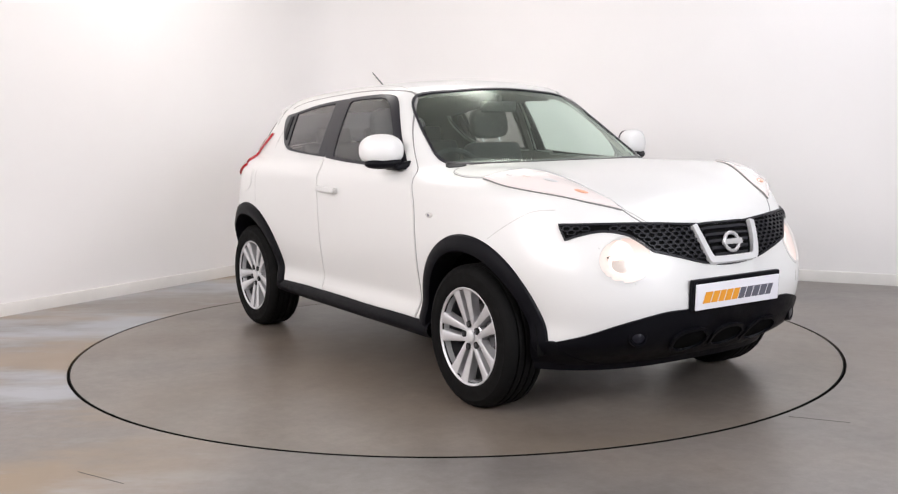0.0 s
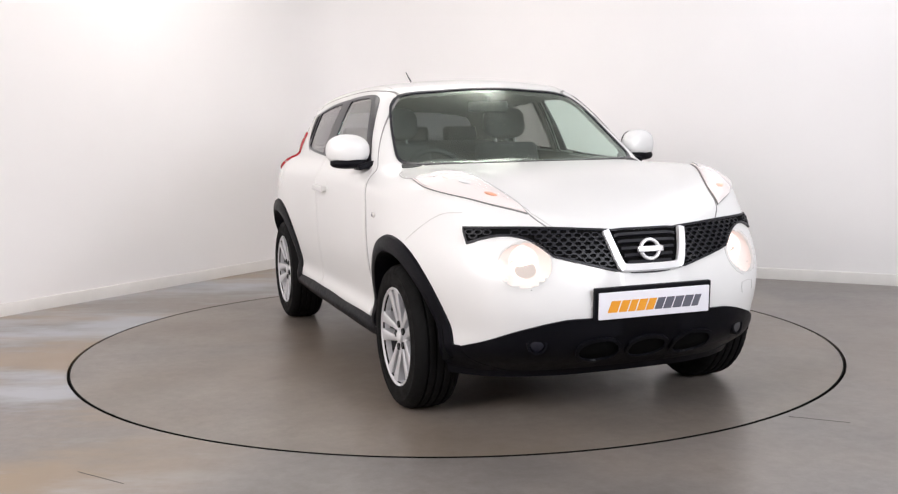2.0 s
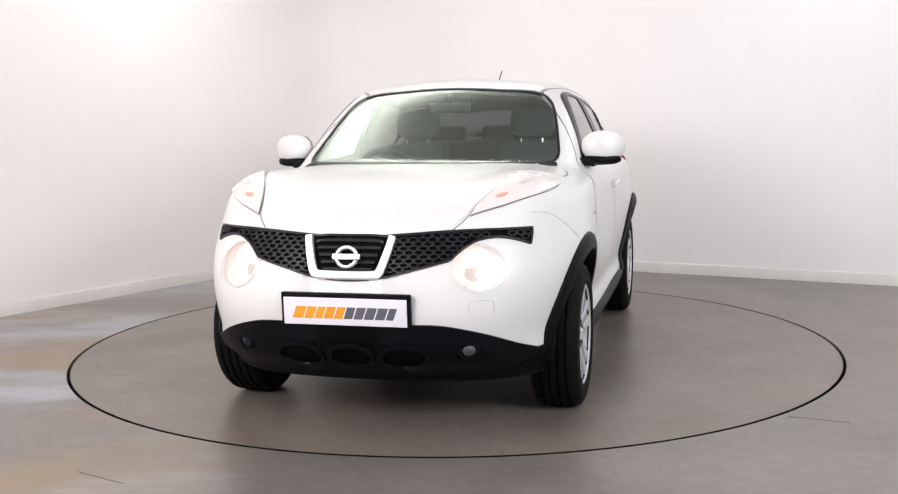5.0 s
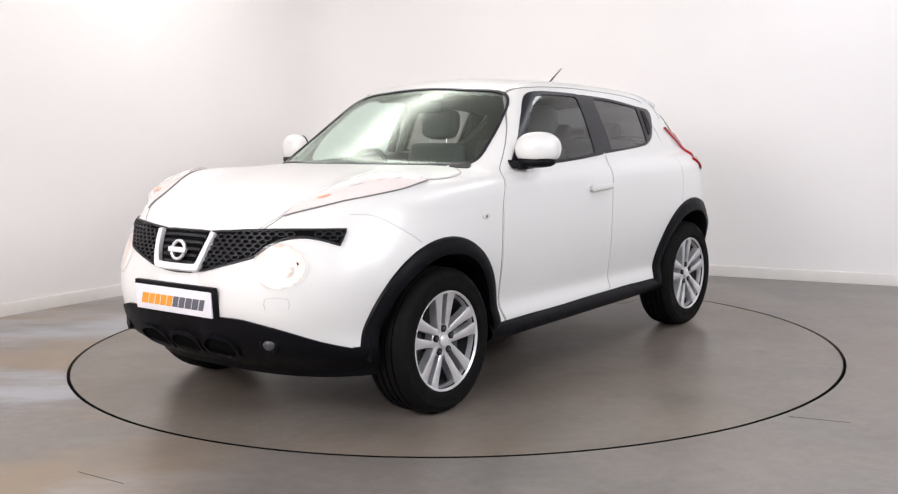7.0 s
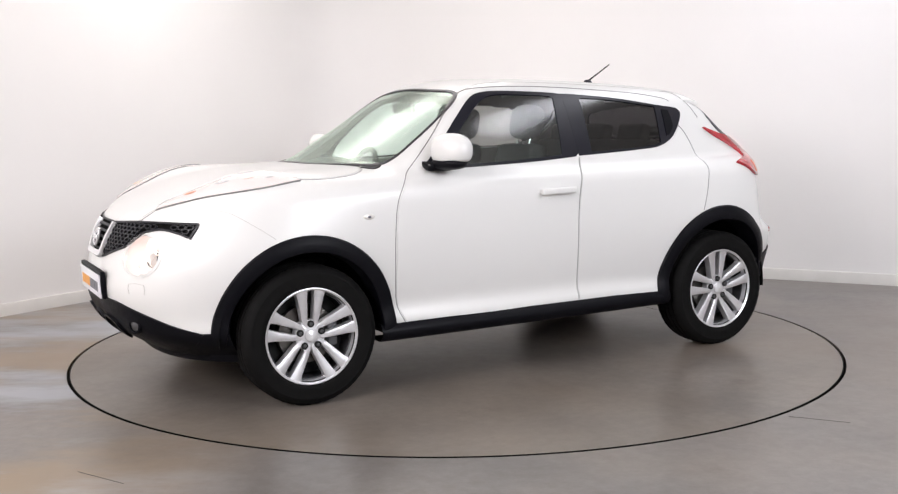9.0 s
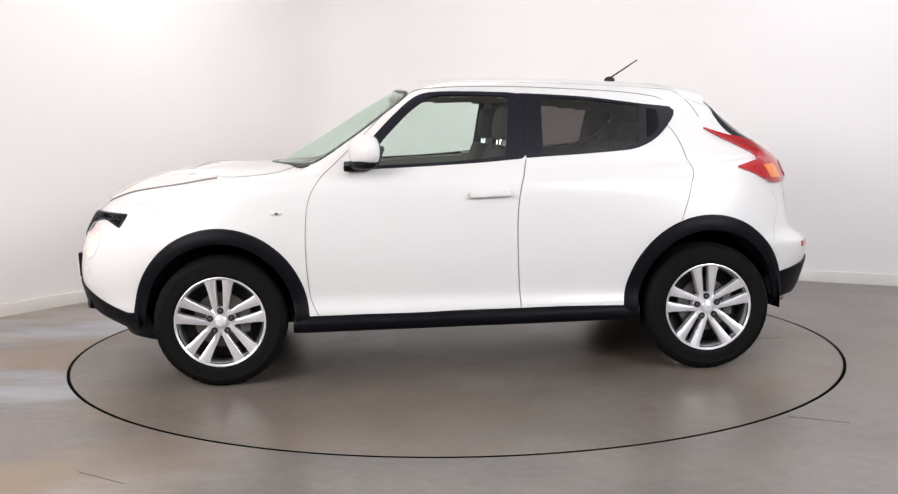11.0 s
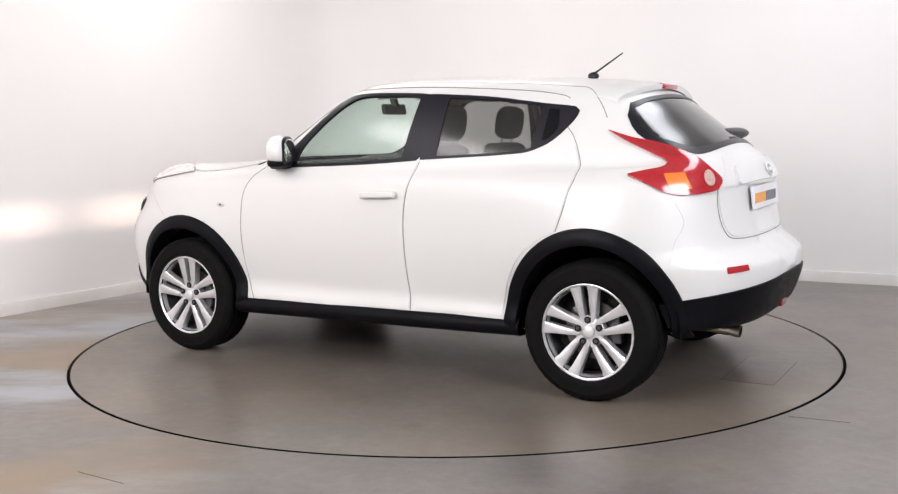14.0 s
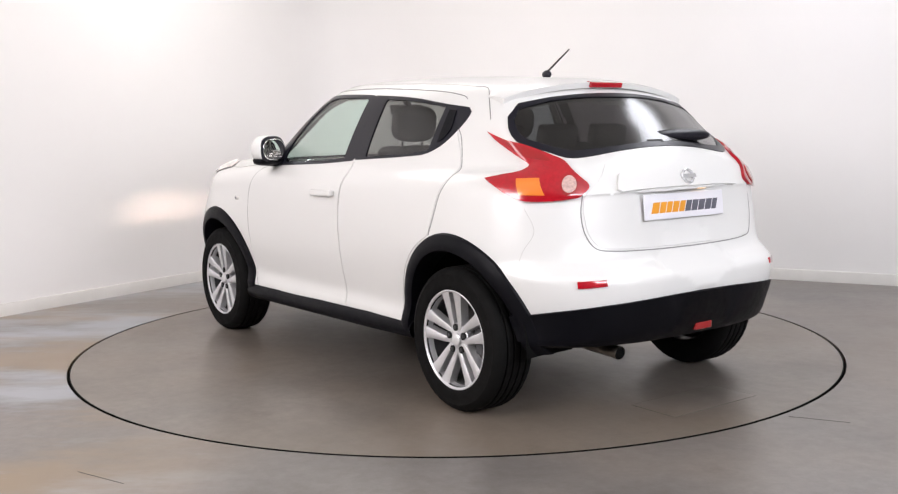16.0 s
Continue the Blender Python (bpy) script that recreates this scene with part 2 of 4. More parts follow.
def wall(name, line, z0, z1, thick, mat, label):
    """An upright wall along a line of plan points; its thickness lies on the far side from the room."""
    pts = [Vector(p) for p in line]
    mid = Vector((0, -3))
    out = []
    for i, p in enumerate(pts):
        d = (pts[min(i + 1, len(pts) - 1)] - pts[max(i - 1, 0)]).normalized()
        n = Vector((d.y, -d.x))
        if n.dot(p - mid) < 0:
            n = -n
        out.append(p + n * thick)
    k = len(pts)
    verts = [(*p, z) for z in (z0, z1) for p in pts] + [(*p, z) for z in (z0, z1) for p in out]
    faces = []
    for i in range(k - 1):
        faces += [(i, i + 1, k + i + 1, k + i), (2 * k + i, 3 * k + i, 3 * k + i + 1, 2 * k + i + 1),
                  (k + i, k + i + 1, 3 * k + i + 1, 3 * k + i), (i, 2 * k + i, 2 * k + i + 1, i + 1)]
    faces += [(0, k, 3 * k, 2 * k), (k - 1, 3 * k - 1, 4 * k - 1, 2 * k - 1)]
    ob = new(name, mesh_of(name, verts, faces, mat))
    return tagged(ob, label, kind="structure")


WALL_LABEL = "plain white painted studio wall with a rounded corner"
wall("wall_back", [A1, *bend(), B1], 0, CEILING, .15, WALL, WALL_LABEL)
# Unseen wall added to close the room and bounce light back.
wall("wall_front", [B1, D1, A1], 0, CEILING, .15, BACK_WALL, "unseen studio wall, its grey set for bounced light")


def baseboard():
    line = [A1, *bend(), B1]
    mid, k, inner = Vector((0, -3)), len([A1, *bend(), B1]), []
    for i, p in enumerate(line):
        d = (line[min(i + 1, k - 1)] - line[max(i - 1, 0)]).normalized()
        n = Vector((d.y, -d.x))
        inner.append(-n if n.dot(p - mid) > 0 else n)
    prof = [(.001, 0), (.016, 0), (.016, .079), (.012, .089), (.001, .091)]
    verts = [(*(p + n * a), z) for p, n in zip(line, inner) for a, z in prof]
    m = len(prof)
    faces = [(i * m + j, i * m + j + 1, (i + 1) * m + j + 1, (i + 1) * m + j) for i in range(k - 1) for j in range(m - 1)]
    tagged(new("baseboard", mesh_of("baseboard", verts, faces, TRIM)), "low off-white painted skirting board along the wall", kind="structure")


baseboard()
TABLE_R = 2.228


def ring_floor():
    """The studio floor round the turntable's round opening."""
    n = 192
    rim = [(TABLE_R * math.cos(2 * math.pi * k / n), TABLE_R * math.sin(2 * math.pi * k / n)) for k in range(n)]
    bm = bmesh.new()
    inner = [bm.verts.new((x, y, 0)) for x, y in rim]
    low = [bm.verts.new((x, y, -.12)) for x, y in rim]
    far = [bm.verts.new((x * 7.5, y * 7.5, 0)) for x, y in rim]
    for k in range(n):
        j = (k + 1) % n
        bm.faces.new((inner[k], far[k], far[j], inner[j]))
        bm.faces.new((inner[k], inner[j], low[j], low[k]))
    return tagged(part("floor", bm, FLOOR), "worn grey sealed concrete studio floor with pale streaks", kind="structure")


ring_floor()
pit = bmesh.new()
bmesh.ops.create_circle(pit, cap_ends=True, segments=96, radius=TABLE_R + .05, matrix=Matrix.Translation((0, 0, -.12)))
tagged(part("pit", pit, GAP), "dark pit floor under the turntable", kind="structure")
ceil = bmesh.new()
for z in (CEILING, CEILING + .1):
    ceil.faces.new([ceil.verts.new((*p, z)) for p in (A1 + LEFT, CORNER - RIGHT, B1 - LEFT, D1 + RIGHT)])
tagged(part("ceiling", ceil, CEILING_PAINT, smooth=False), "plain white painted studio ceiling", kind="structure")


def turntable():
    n, r = 192, TABLE_R - .012
    prof = [(0.001, 0), (.7, 0), (1.4, 0), (r - .003, 0), (r - .001, -.003)]
    verts, faces = [], []
    for k in range(n):
        a = 2 * math.pi * k / n
        verts += [(q * math.cos(a), q * math.sin(a), z) for q, z in prof]
    p = len(prof)
    faces = [(i * p + q, i * p + q + 1, (i + 1) % n * p + q + 1, (i + 1) % n * p + q) for i in range(n) for q in range(p - 1)]
    base = empty("turntable")
    tagged(base, "round grey concrete-finished vehicle turntable flush with the floor", "turntable")
    part("deck", mesh_of("deck", verts, faces, DISC), DISC, base)
    # Added black ring: puts the dark of the narrow gap into a wider line.
    ring = [(r - .006, -.002), (r - .006, .0006), (r - .0005, .0006), (r, -.001), (r, -.05)]
    verts = [(q * math.cos(2 * math.pi * k / n), q * math.sin(2 * math.pi * k / n), z) for k in range(n) for q, z in ring]
    p = len(ring)
    faces = [(i * p + q, i * p + q + 1, (i + 1) % n * p + q + 1, (i + 1) % n * p + q) for i in range(n) for q in range(p - 1)]
    part("rim", mesh_of("rim", verts, faces, GAP), GAP, base, "thin black ring added to darken the gap round the deck")
    # flush access cover in the deck
    x0, x1, y0, y1, g = -1.95, -1.69, -.33, .24, .003
    bm = bmesh.new()
    box(bm, (x1 - x0, y1 - y0, .004), Matrix.Translation(((x0 + x1) / 2, (y0 + y1) / 2, -.0006)), .001)
    cover = part("access_cover", bm, DISC, base, "flush rectangular access cover")
    bm = bmesh.new()
    for sx, sy, px, py in ((x1 - x0 + 2 * g, g, 0, 1), (x1 - x0 + 2 * g, g, 0, -1), (g, y1 - y0, 1, 0), (g, y1 - y0, -1, 0)):
        box(bm, (sx, sy, .002), Matrix.Translation(((x0 + x1) / 2 + px * (x1 - x0 + g) / 2, (y0 + y1) / 2 + py * (y1 - y0 + g) / 2, -.0004)))
    part("cover_joint", bm, COVER_EDGE, cover)
    return base


TURNTABLE = turntable()


# ---- the car's body as one smooth solid ----
def curve(*pts):
    """A smooth curve through (a, b) pairs without overshoot, as a function of a."""
    a = np.array([p[0] for p in pts], float)
    b = np.array([p[1] for p in pts], float)
    h, d = np.diff(a), np.diff(b) / np.diff(a)
    m = np.zeros(len(a))
    m[0], m[-1] = d[0], d[-1]
    for i in range(1, len(a) - 1):
        if d[i - 1] * d[i] > 0:
            w1, w2 = 2 * h[i] + h[i - 1], h[i] + 2 * h[i - 1]
            m[i] = (w1 + w2) / (w1 / d[i - 1] + w2 / d[i])

    def f(v):
        v = np.clip(np.asarray(v, float), a[0], a[-1])
        i = np.clip(np.searchsorted(a, v) - 1, 0, len(a) - 2)
        s = (v - a[i]) / h[i]
        return ((1 + 2 * s) * (1 - s) ** 2 * b[i] + s * (1 - s) ** 2 * h[i] * m[i]
                + s * s * (3 - 2 * s) * b[i + 1] + s * s * (s - 1) * h[i] * m[i + 1])
    return f


def eased(f, lo, hi, sigma):
    """A curve with its bends softened over a width of about sigma."""
    step = .002
    a = np.arange(lo - 4 * sigma, hi + 4 * sigma, step)
    w = np.exp(-.5 * (np.arange(-4 * sigma, 4 * sigma + step / 2, step) / sigma) ** 2)
    b = np.convolve(np.pad(f(a), len(w) // 2, mode="edge"), w / w.sum(), mode="same")[len(w) // 2:][:len(a)]
    return lambda v: np.interp(v, a, b)


def smax(a, b, k):
    h = np.clip(k - np.abs(a - b), 0, None) / k
    return np.maximum(a, b) + h * h * k / 4


def smin(a, b, k):
    return -smax(-a, -b, k)


NOSE = curve((.18, 1.76), (.26, 1.86), (.31, 1.95), (.345, 2.005), (.40, 2.05), (.46, 2.072), (.55, 2.085), (.66, 2.07), (.76, 2.04), (.85, 2.0), (.95, 1.94), (1.15, 1.85))
TAIL = curve((.25, -1.74), (.32, -1.84), (.37, -1.93), (.45, -1.975), (.58, -2.003), (.645, -1.998), (.68, -1.95), (.72, -1.892), (.9, -1.852), (1.0, -1.838), (1.08, -1.81), (1.15, -1.765), (1.3, -1.6), (1.45, -1.4))
FULL = curve((.2, 2.9), (.4, 3.2), (.65, 3.2), (.87, 2.75), (1.1, 2.6))
FLANK = curve((.15, .78), (.28, .818), (.35, .842), (.43, .820), (.52, .834), (.65, .852), (.8, .860), (.93, .858), (1.02, .846), (1.08, .822), (1.13, .788), (1.2, .75))
HOOD = curve((-2.2, 1.14), (0, 1.14), (.6, 1.135), (.95, 1.118), (1.2, 1.103), (1.5, 1.064), (1.75, .995), (1.9, .932), (2.0, .870), (2.08, .80), (2.2, .70))
CABIN = curve((1.0, .825), (1.13, .785), (1.3, .715), (1.46, .630), (1.53, .575), (1.6, .50))
TAPER = curve((-2.0, .70), (-1.6, .83), (-1.3, .905), (-1.0, .955), (-.5, .99), (0, 1), (.4, .99), (.9, .93), (1.2, .88))
ROOF = curve((-3, .1), (-2.05, .6), (-1.93, .9), (-1.86, 1.06), (-1.79, 1.15), (-1.59, 1.30), (-1.425, 1.425), (-1.36, 1.466), (-1.22, 1.514), (-.92, 1.544), (-.5, 1.564), (-.2, 1.571), (0, 1.570),
             (.15, 1.560), (.25, 1.540), (.322, 1.510), (.493, 1.417), (.63, 1.333), (.768, 1.249), (.906, 1.167), (1.0, 1.110), (1.15, 1.02), (1.4, .80), (1.7, .5), (2.5, .2))
BOW = curve((-1.6, -.30), (-.9, -.12), (-.2, 0), (.2, .2), (.5, .28), (1.2, .28))

NOSE, TAIL, FULL, FLANK = eased(NOSE, .18, 1.15, .02), eased(TAIL, .25, 1.45, .012), eased(FULL, .2, 1.1, .05), eased(FLANK, .15, 1.2, .022)
HOOD, CABIN, TAPER = eased(HOOD, -2.2, 2.2, .05), eased(CABIN, 1.0, 1.6, .03), eased(TAPER, -2, 1.2, .08)
ROOF, BOW = eased(ROOF, -3, 2.5, .032), eased(BOW, -1.6, 1.2, .08)


def solid(x, y, z):
    """Negative inside the body, positive outside; car space: x ahead, y to its left, z up."""
    y = np.abs(y)
    bell = np.exp(-((z - .72) / .22) ** 2)
    half = FLANK(z) + bell * (.030 * np.exp(-((x - 1.28) / .40) ** 2) + .034 * np.exp(-((x + 1.30) / .40) ** 2))
    nose, tail, pn = NOSE(z), TAIL(z), FULL(z)
    tf = np.clip((x - 1.0) / (nose - 1.0), 0, 1.3)
    tr = np.clip((-1.15 - x) / (-1.15 - tail), 0, 1.3)
    q = np.sign(1 - tf) * np.abs(1 - tf ** pn) ** (1 / pn) * np.sign(1 - tr) * np.abs(1 - tr ** 3.1) ** .3226
    side = y - half * q
    ridge = .040 * np.exp(-((y - .62) / .13) ** 2) * np.exp(-((x - 1.50) / .30) ** 2)
    top = z - (HOOD(x) - .030 * (y / .8) ** 2 - .03 * (y / .8) ** 6 + ridge)
    low = smax(side, top, .07)
    xb = x + BOW(x) * y * y
    cabin = smax(y - CABIN(z) * TAPER(x), z - (ROOF(xb) - .042 * (y / .6) ** 2), .07)
    cabin = np.maximum(cabin, 1.0 - z)
    return smin(low, cabin, .03)


def meet(start, way):
    """Where rays first meet the body (rows of points and unit ways); the last point looked at where they miss."""
    start, way = np.asarray(start, float), np.asarray(way, float)
    d0 = np.zeros(len(start))
    d1 = np.full(len(start), np.nan)
    step = .02
    prev = d0.copy()
    for k in range(1, 120):
        d = np.full(len(start), k * step)
        p = start + way * d[:, None]
        hit = (solid(p[:, 0], p[:, 1], p[:, 2]) < 0) & np.isnan(d1)
        d0[hit], d1[hit] = d[hit] - step, d[hit]
    miss = np.isnan(d1)
    d0[miss] = d1[miss] = 2.4
    for _ in range(22):
        m = (d0 + d1) / 2
        p = start + way * m[:, None]
        inside = solid(p[:, 0], p[:, 1], p[:, 2]) < 0
        d1 = np.where(inside, m, d1)
        d0 = np.where(inside, d0, m)
    return start + way * d1[:, None]


def normals(p):
    e, g = 4e-3, np.zeros_like(p)
    for i in range(3):
        d = np.zeros(3)
        d[i] = e
        g[:, i] = solid(*(p + d).T) - solid(*(p - d).T)
    return g / np.maximum(np.linalg.norm(g, axis=1), 1e-9)[:, None]

from mathutils.geometry import tessellate_polygon


# ---- panels laid on the body ----
def outline(*pts, n=7):
    """A closed smooth outline through points; a third value of 1 keeps a point sharp."""
    p = [np.array(q[:2], float) for q in pts]
    sharp = [len(q) > 2 for q in pts]
    k, out = len(p), []
    tan = []
    for i in range(k):
        a, b = p[i - 1], p[(i + 1) % k]
        tan.append(np.zeros(2) if sharp[i] else (b - a) / (np.linalg.norm(b - p[i]) + np.linalg.norm(p[i] - a)))
    for i in range(k):
        j = (i + 1) % k
        d = np.linalg.norm(p[j] - p[i])
        u = (p[j] - p[i]) / max(d, 1e-9)
        t0 = u if sharp[i] else tan[i]
        t1 = u if sharp[j] else tan[j]
        for s in (q / n for q in range(n)):
            out.append((2 * s ** 3 - 3 * s * s + 1) * p[i] + (s ** 3 - 2 * s * s + s) * d * t0 + (3 * s * s - 2 * s ** 3) * p[j] + (s ** 3 - s * s) * d * t1)
    return [tuple(q) for q in out]


def inside(poly, a, b):
    """Which of the points (a, b) lie in the polygon."""
    a, b = np.asarray(a, float), np.asarray(b, float)
    r = np.zeros(a.shape, bool)
    for (x0, y0), (x1, y1) in zip(poly, poly[1:] + poly[:1]):
        if y0 != y1:
            r ^= ((y0 > b) != (y1 > b)) & (a < (x1 - x0) * (b - y0) / (y1 - y0) + x0)
    return r


def clip(poly, axis, limit, keep):
    out = []
    for p, q in zip(poly, poly[1:] + poly[:1]):
        a, b = (p[axis] - limit) * keep, (q[axis] - limit) * keep
        if a >= 0:
            out.append(p)
        if (a > 0 > b) or (a < 0 < b):
            s = a / (a - b)
            out.append((p[0] + s * (q[0] - p[0]), p[1] + s * (q[1] - p[1])))
    return out


FRONT_AXIS, REAR_AXIS = 1.1, -1.1


def laid(view, uv):
    """Points of the body for points of a view: side (x, z), top (x, y), front and rear (degrees round an upright axis, z)."""
    uv = np.array(uv, float)
    n = len(uv)
    if view == "side":
        s, w = np.stack([uv[:, 0], np.full(n, 1.3), uv[:, 1]], 1), np.tile([0, -1.0, 0], (n, 1))
    elif view == "top":
        s, w = np.stack([uv[:, 0], uv[:, 1], np.full(n, 1.9)], 1), np.tile([0, 0, -1.0], (n, 1))
    else:
        k = 1 if view == "front" else -1
        a = np.radians(uv[:, 0])
        w = -np.stack([k * np.cos(a), np.sin(a), 0 * a], 1)
        s = np.stack([np.full(n, FRONT_AXIS if k > 0 else REAR_AXIS), 0 * a, uv[:, 1]], 1) - 1.7 * w
    return meet(s, w)


def turn(view, x, y, z):
    """The view's own pair for a place on the body."""
    k, ax = (1, FRONT_AXIS) if view == "front" else (-1, REAR_AXIS)
    return math.degrees(math.atan2(y, k * (x - ax))), z


def skin(faces2, view, lift, depth, mirror=False):
    """Lays flat faces on the body, lifted off it, with an edge that goes down by depth."""
    keys, verts, faces = {}, [], []
    for f in faces2:
        ids = []
        for p in f:
            k = (round(p[0], 4), round(p[1], 4))
            if k not in keys:
                keys[k] = len(verts)
                verts.append(p)
            if not ids or ids[-1] != keys[k]:
                ids.append(keys[k])
        if len(ids) > 1 and ids[0] == ids[-1]:
            ids.pop()
        if len(set(ids)) > 2 and len(set(ids)) == len(ids):
            faces.append(tuple(ids))
    p = laid(view, verts)
    nm = normals(p)
    top = p + nm * lift
    owner = {}
    for i, f in enumerate(faces):
        c = top[list(f)]
        if np.cross(c, np.roll(c, -1, axis=0)).sum(0) @ nm[list(f)].mean(0) < 0:
            faces[i] = f = f[::-1]
        for e in zip(f, f[1:] + f[:1]):
            owner.setdefault(tuple(sorted(e)), []).append((i, e))
    out, way = list(top), list(nm)
    for use in [u for u in owner.values() if len(u) == 1]:
        i, (a, b) = use[0]
        side = np.cross(top[b] - top[a], nm[a])
        side = side / max(np.linalg.norm(side), 1e-9)
        k = len(out)
        out += [top[a], p[a] + nm[a] * (lift - depth), p[b] + nm[b] * (lift - depth), top[b]]
        way += [side] * 4
        faces.append((k, k + 1, k + 2, k + 3))
    out, way = np.array(out), np.array(way)
    if mirror:
        out, way = out * [1, -1, 1], way * [1, -1, 1]
        faces = [f[::-1] for f in faces]
    return out, faces, way


def cells(poly, du, dv):
    """Cuts an outline into small faces along a grid."""
    us, vs = [q[0] for q in poly], [q[1] for q in poly]
    out = []
    nu, nv = max(1, math.ceil((max(us) - min(us)) / du)), max(1, math.ceil((max(vs) - min(vs)) / dv))
    u0, v0, su, sv = min(us), min(vs), (max(us) - min(us)) / nu, (max(vs) - min(vs)) / nv
    k = (max(us) - u0) / (max(vs) - v0)
    for tri in tessellate_polygon([[Vector((q[0] / k, q[1], 0)) for q in poly]]):
        t = [poly[i] for i in tri]
        for i in range(max(0, int((min(q[0] for q in t) - u0) / su)), min(nu, int((max(q[0] for q in t) - u0) / su) + 1)):
            strip2 = clip(clip(t, 0, u0 + i * su, 1), 0, u0 + (i + 1) * su, -1)
            if len(strip2) < 3:
                continue
            for j in range(max(0, int((min(q[1] for q in strip2) - v0) / sv)), min(nv, int((max(q[1] for q in strip2) - v0) / sv) + 1)):
                c = clip(clip(strip2, 1, v0 + j * sv, 1), 1, v0 + (j + 1) * sv, -1)
                if len(c) > 2:
                    out.append(c)
    return out


def panel(name, poly, view, lift, depth, mat, parent, label="", mirror=False, du=None, dv=.03):
    du = du or (.03 if view in ("side", "top") else 2.0)
    v, f, w = skin(cells(poly, du, dv), view, lift, depth, mirror)
    return part(name, mesh_of(name, v, f, mat, true_normals=w), mat, parent, label)


def band(name, outer, inner, view, lift, depth, mat, parent, label="", mirror=False, rows=3, steps=120, bulge=0.0):
    """A frame between two outlines; bulge lifts its middle."""
    c = np.mean(inner, axis=0)
    wide = 1.0 if view in ("side", "top") else 60.0

    def loop(poly):
        a = [np.array(q) for q in poly]
        out = []
        for k in range(steps):
            t = 2 * math.pi * k / steps
            d = np.array([wide * math.cos(t), math.sin(t)])
            best = None
            for p, q in zip(a, a[1:] + a[:1]):
                e = q - p
                den = d[0] * e[1] - d[1] * e[0]
                if abs(den) > 1e-12:
                    w = p - c
                    r, s = (w[0] * e[1] - w[1] * e[0]) / den, (w[0] * d[1] - w[1] * d[0]) / den
                    if r > 0 and -1e-9 <= s <= 1 + 1e-9 and (best is None or r > best):
                        best = r
            out.append(c + d * best)
        return out
    lo, li = loop(outer), loop(inner)
    faces = []
    for k in range(steps):
        j = (k + 1) % steps
        for r in range(rows):
            s, t = r / rows, (r + 1) / rows
            faces.append([tuple(a + (b - a) * q) for a, b, q in ((lo[k], li[k], s), (lo[j], li[j], s), (lo[j], li[j], t), (lo[k], li[k], t))])
    v, f, w = skin(faces, view, lift, depth, mirror)
    return part(name, mesh_of(name, v, f, mat, true_normals=w), mat, parent, label)


def strip(name, line, view, width, lift, mat, parent, label="", mirror=False, n=10, depth=.002):
    """A narrow line laid on the body: a seam or a seal."""
    p = [np.array(q, float) for q in line]
    pts = []
    for i in range(len(p) - 1):
        a, b, c, d = p[max(i - 1, 0)], p[i], p[i + 1], p[min(i + 2, len(p) - 1)]
        for s in (k / n for k in range(n)):
            pts.append(.5 * (2 * b + (c - a) * s + (2 * a - 5 * b + 4 * c - d) * s * s + (3 * b - a - 3 * c + d) * s ** 3))
    pts.append(p[-1])
    k = np.array([1.0, 1.0]) if view in ("side", "top") else np.array([1 / .0155, 1.0])
    left, right = [], []
    for i, q in enumerate(pts):
        d = (pts[min(i + 1, len(pts) - 1)] - pts[max(i - 1, 0)]) / k
        d = d / np.linalg.norm(d)
        nrm = np.array([-d[1], d[0]]) * width / 2 * k
        left.append(tuple(q + nrm))
        right.append(tuple(q - nrm))
    v, f, w = skin([[left[i], left[i + 1], right[i + 1], right[i]] for i in range(len(pts) - 1)], view, lift, depth, mirror)
    return part(name, mesh_of(name, v, f, mat, true_normals=w), mat, parent, label)


# ---- the car ----
WIN_F = outline((.635, 1.082, 1), (.60, 1.122), (.47, 1.252), (.37, 1.352), (.25, 1.452), (.16, 1.477), (-.05, 1.478), (-.2998, 1.468, 1), (-.3148, 1.128, 1), (.01, 1.106))
GLS_F = outline((.49, 1.103, 1), (.455, 1.19), (.36, 1.30), (.245, 1.405), (.15, 1.455), (-.03, 1.460), (-.243, 1.452, 1), (-.205, 1.140, 1), (.05, 1.120))
WIN_R = outline((-.3152, 1.130, 1), (-.3002, 1.467, 1), (-.65, 1.443), (-.98, 1.400), (-1.118, 1.384), (-1.136, 1.368), (-1.122, 1.325), (-1.03, 1.228), (-.95, 1.184), (-.86, 1.162))
GLS_R = outline((-.405, 1.148, 1), (-.415, 1.443, 1), (-.65, 1.428), (-.945, 1.392, 1), (-.918, 1.186, 1), (-.78, 1.168))
WS = outline((.310, .27), (.274, .49), (.325, .568), (.457, .617), (.636, .657), (.735, .672), (.795, .655), (.870, .562), (1.005, .25), (1.026, 0), (1.005, -.25), (.870, -.562),
             (.795, -.655), (.735, -.672), (.636, -.657), (.457, -.617), (.325, -.568), (.274, -.49), (.310, -.27), (.321, 0))
WS_IN = outline((.336, .27), (.306, .475), (.345, .548), (.470, .595), (.640, .634), (.725, .648), (.775, .632), (.845, .545), (.978, .245), (.998, 0), (.978, -.245), (.845, -.545),
                (.775, -.632), (.725, -.648), (.640, -.634), (.470, -.595), (.345, -.548), (.306, -.475), (.336, -.27), (.347, 0))
WS_IN = [tuple(np.array(p) * .45 + np.array(q) * .55) for p, q in zip(WS, WS_IN)]
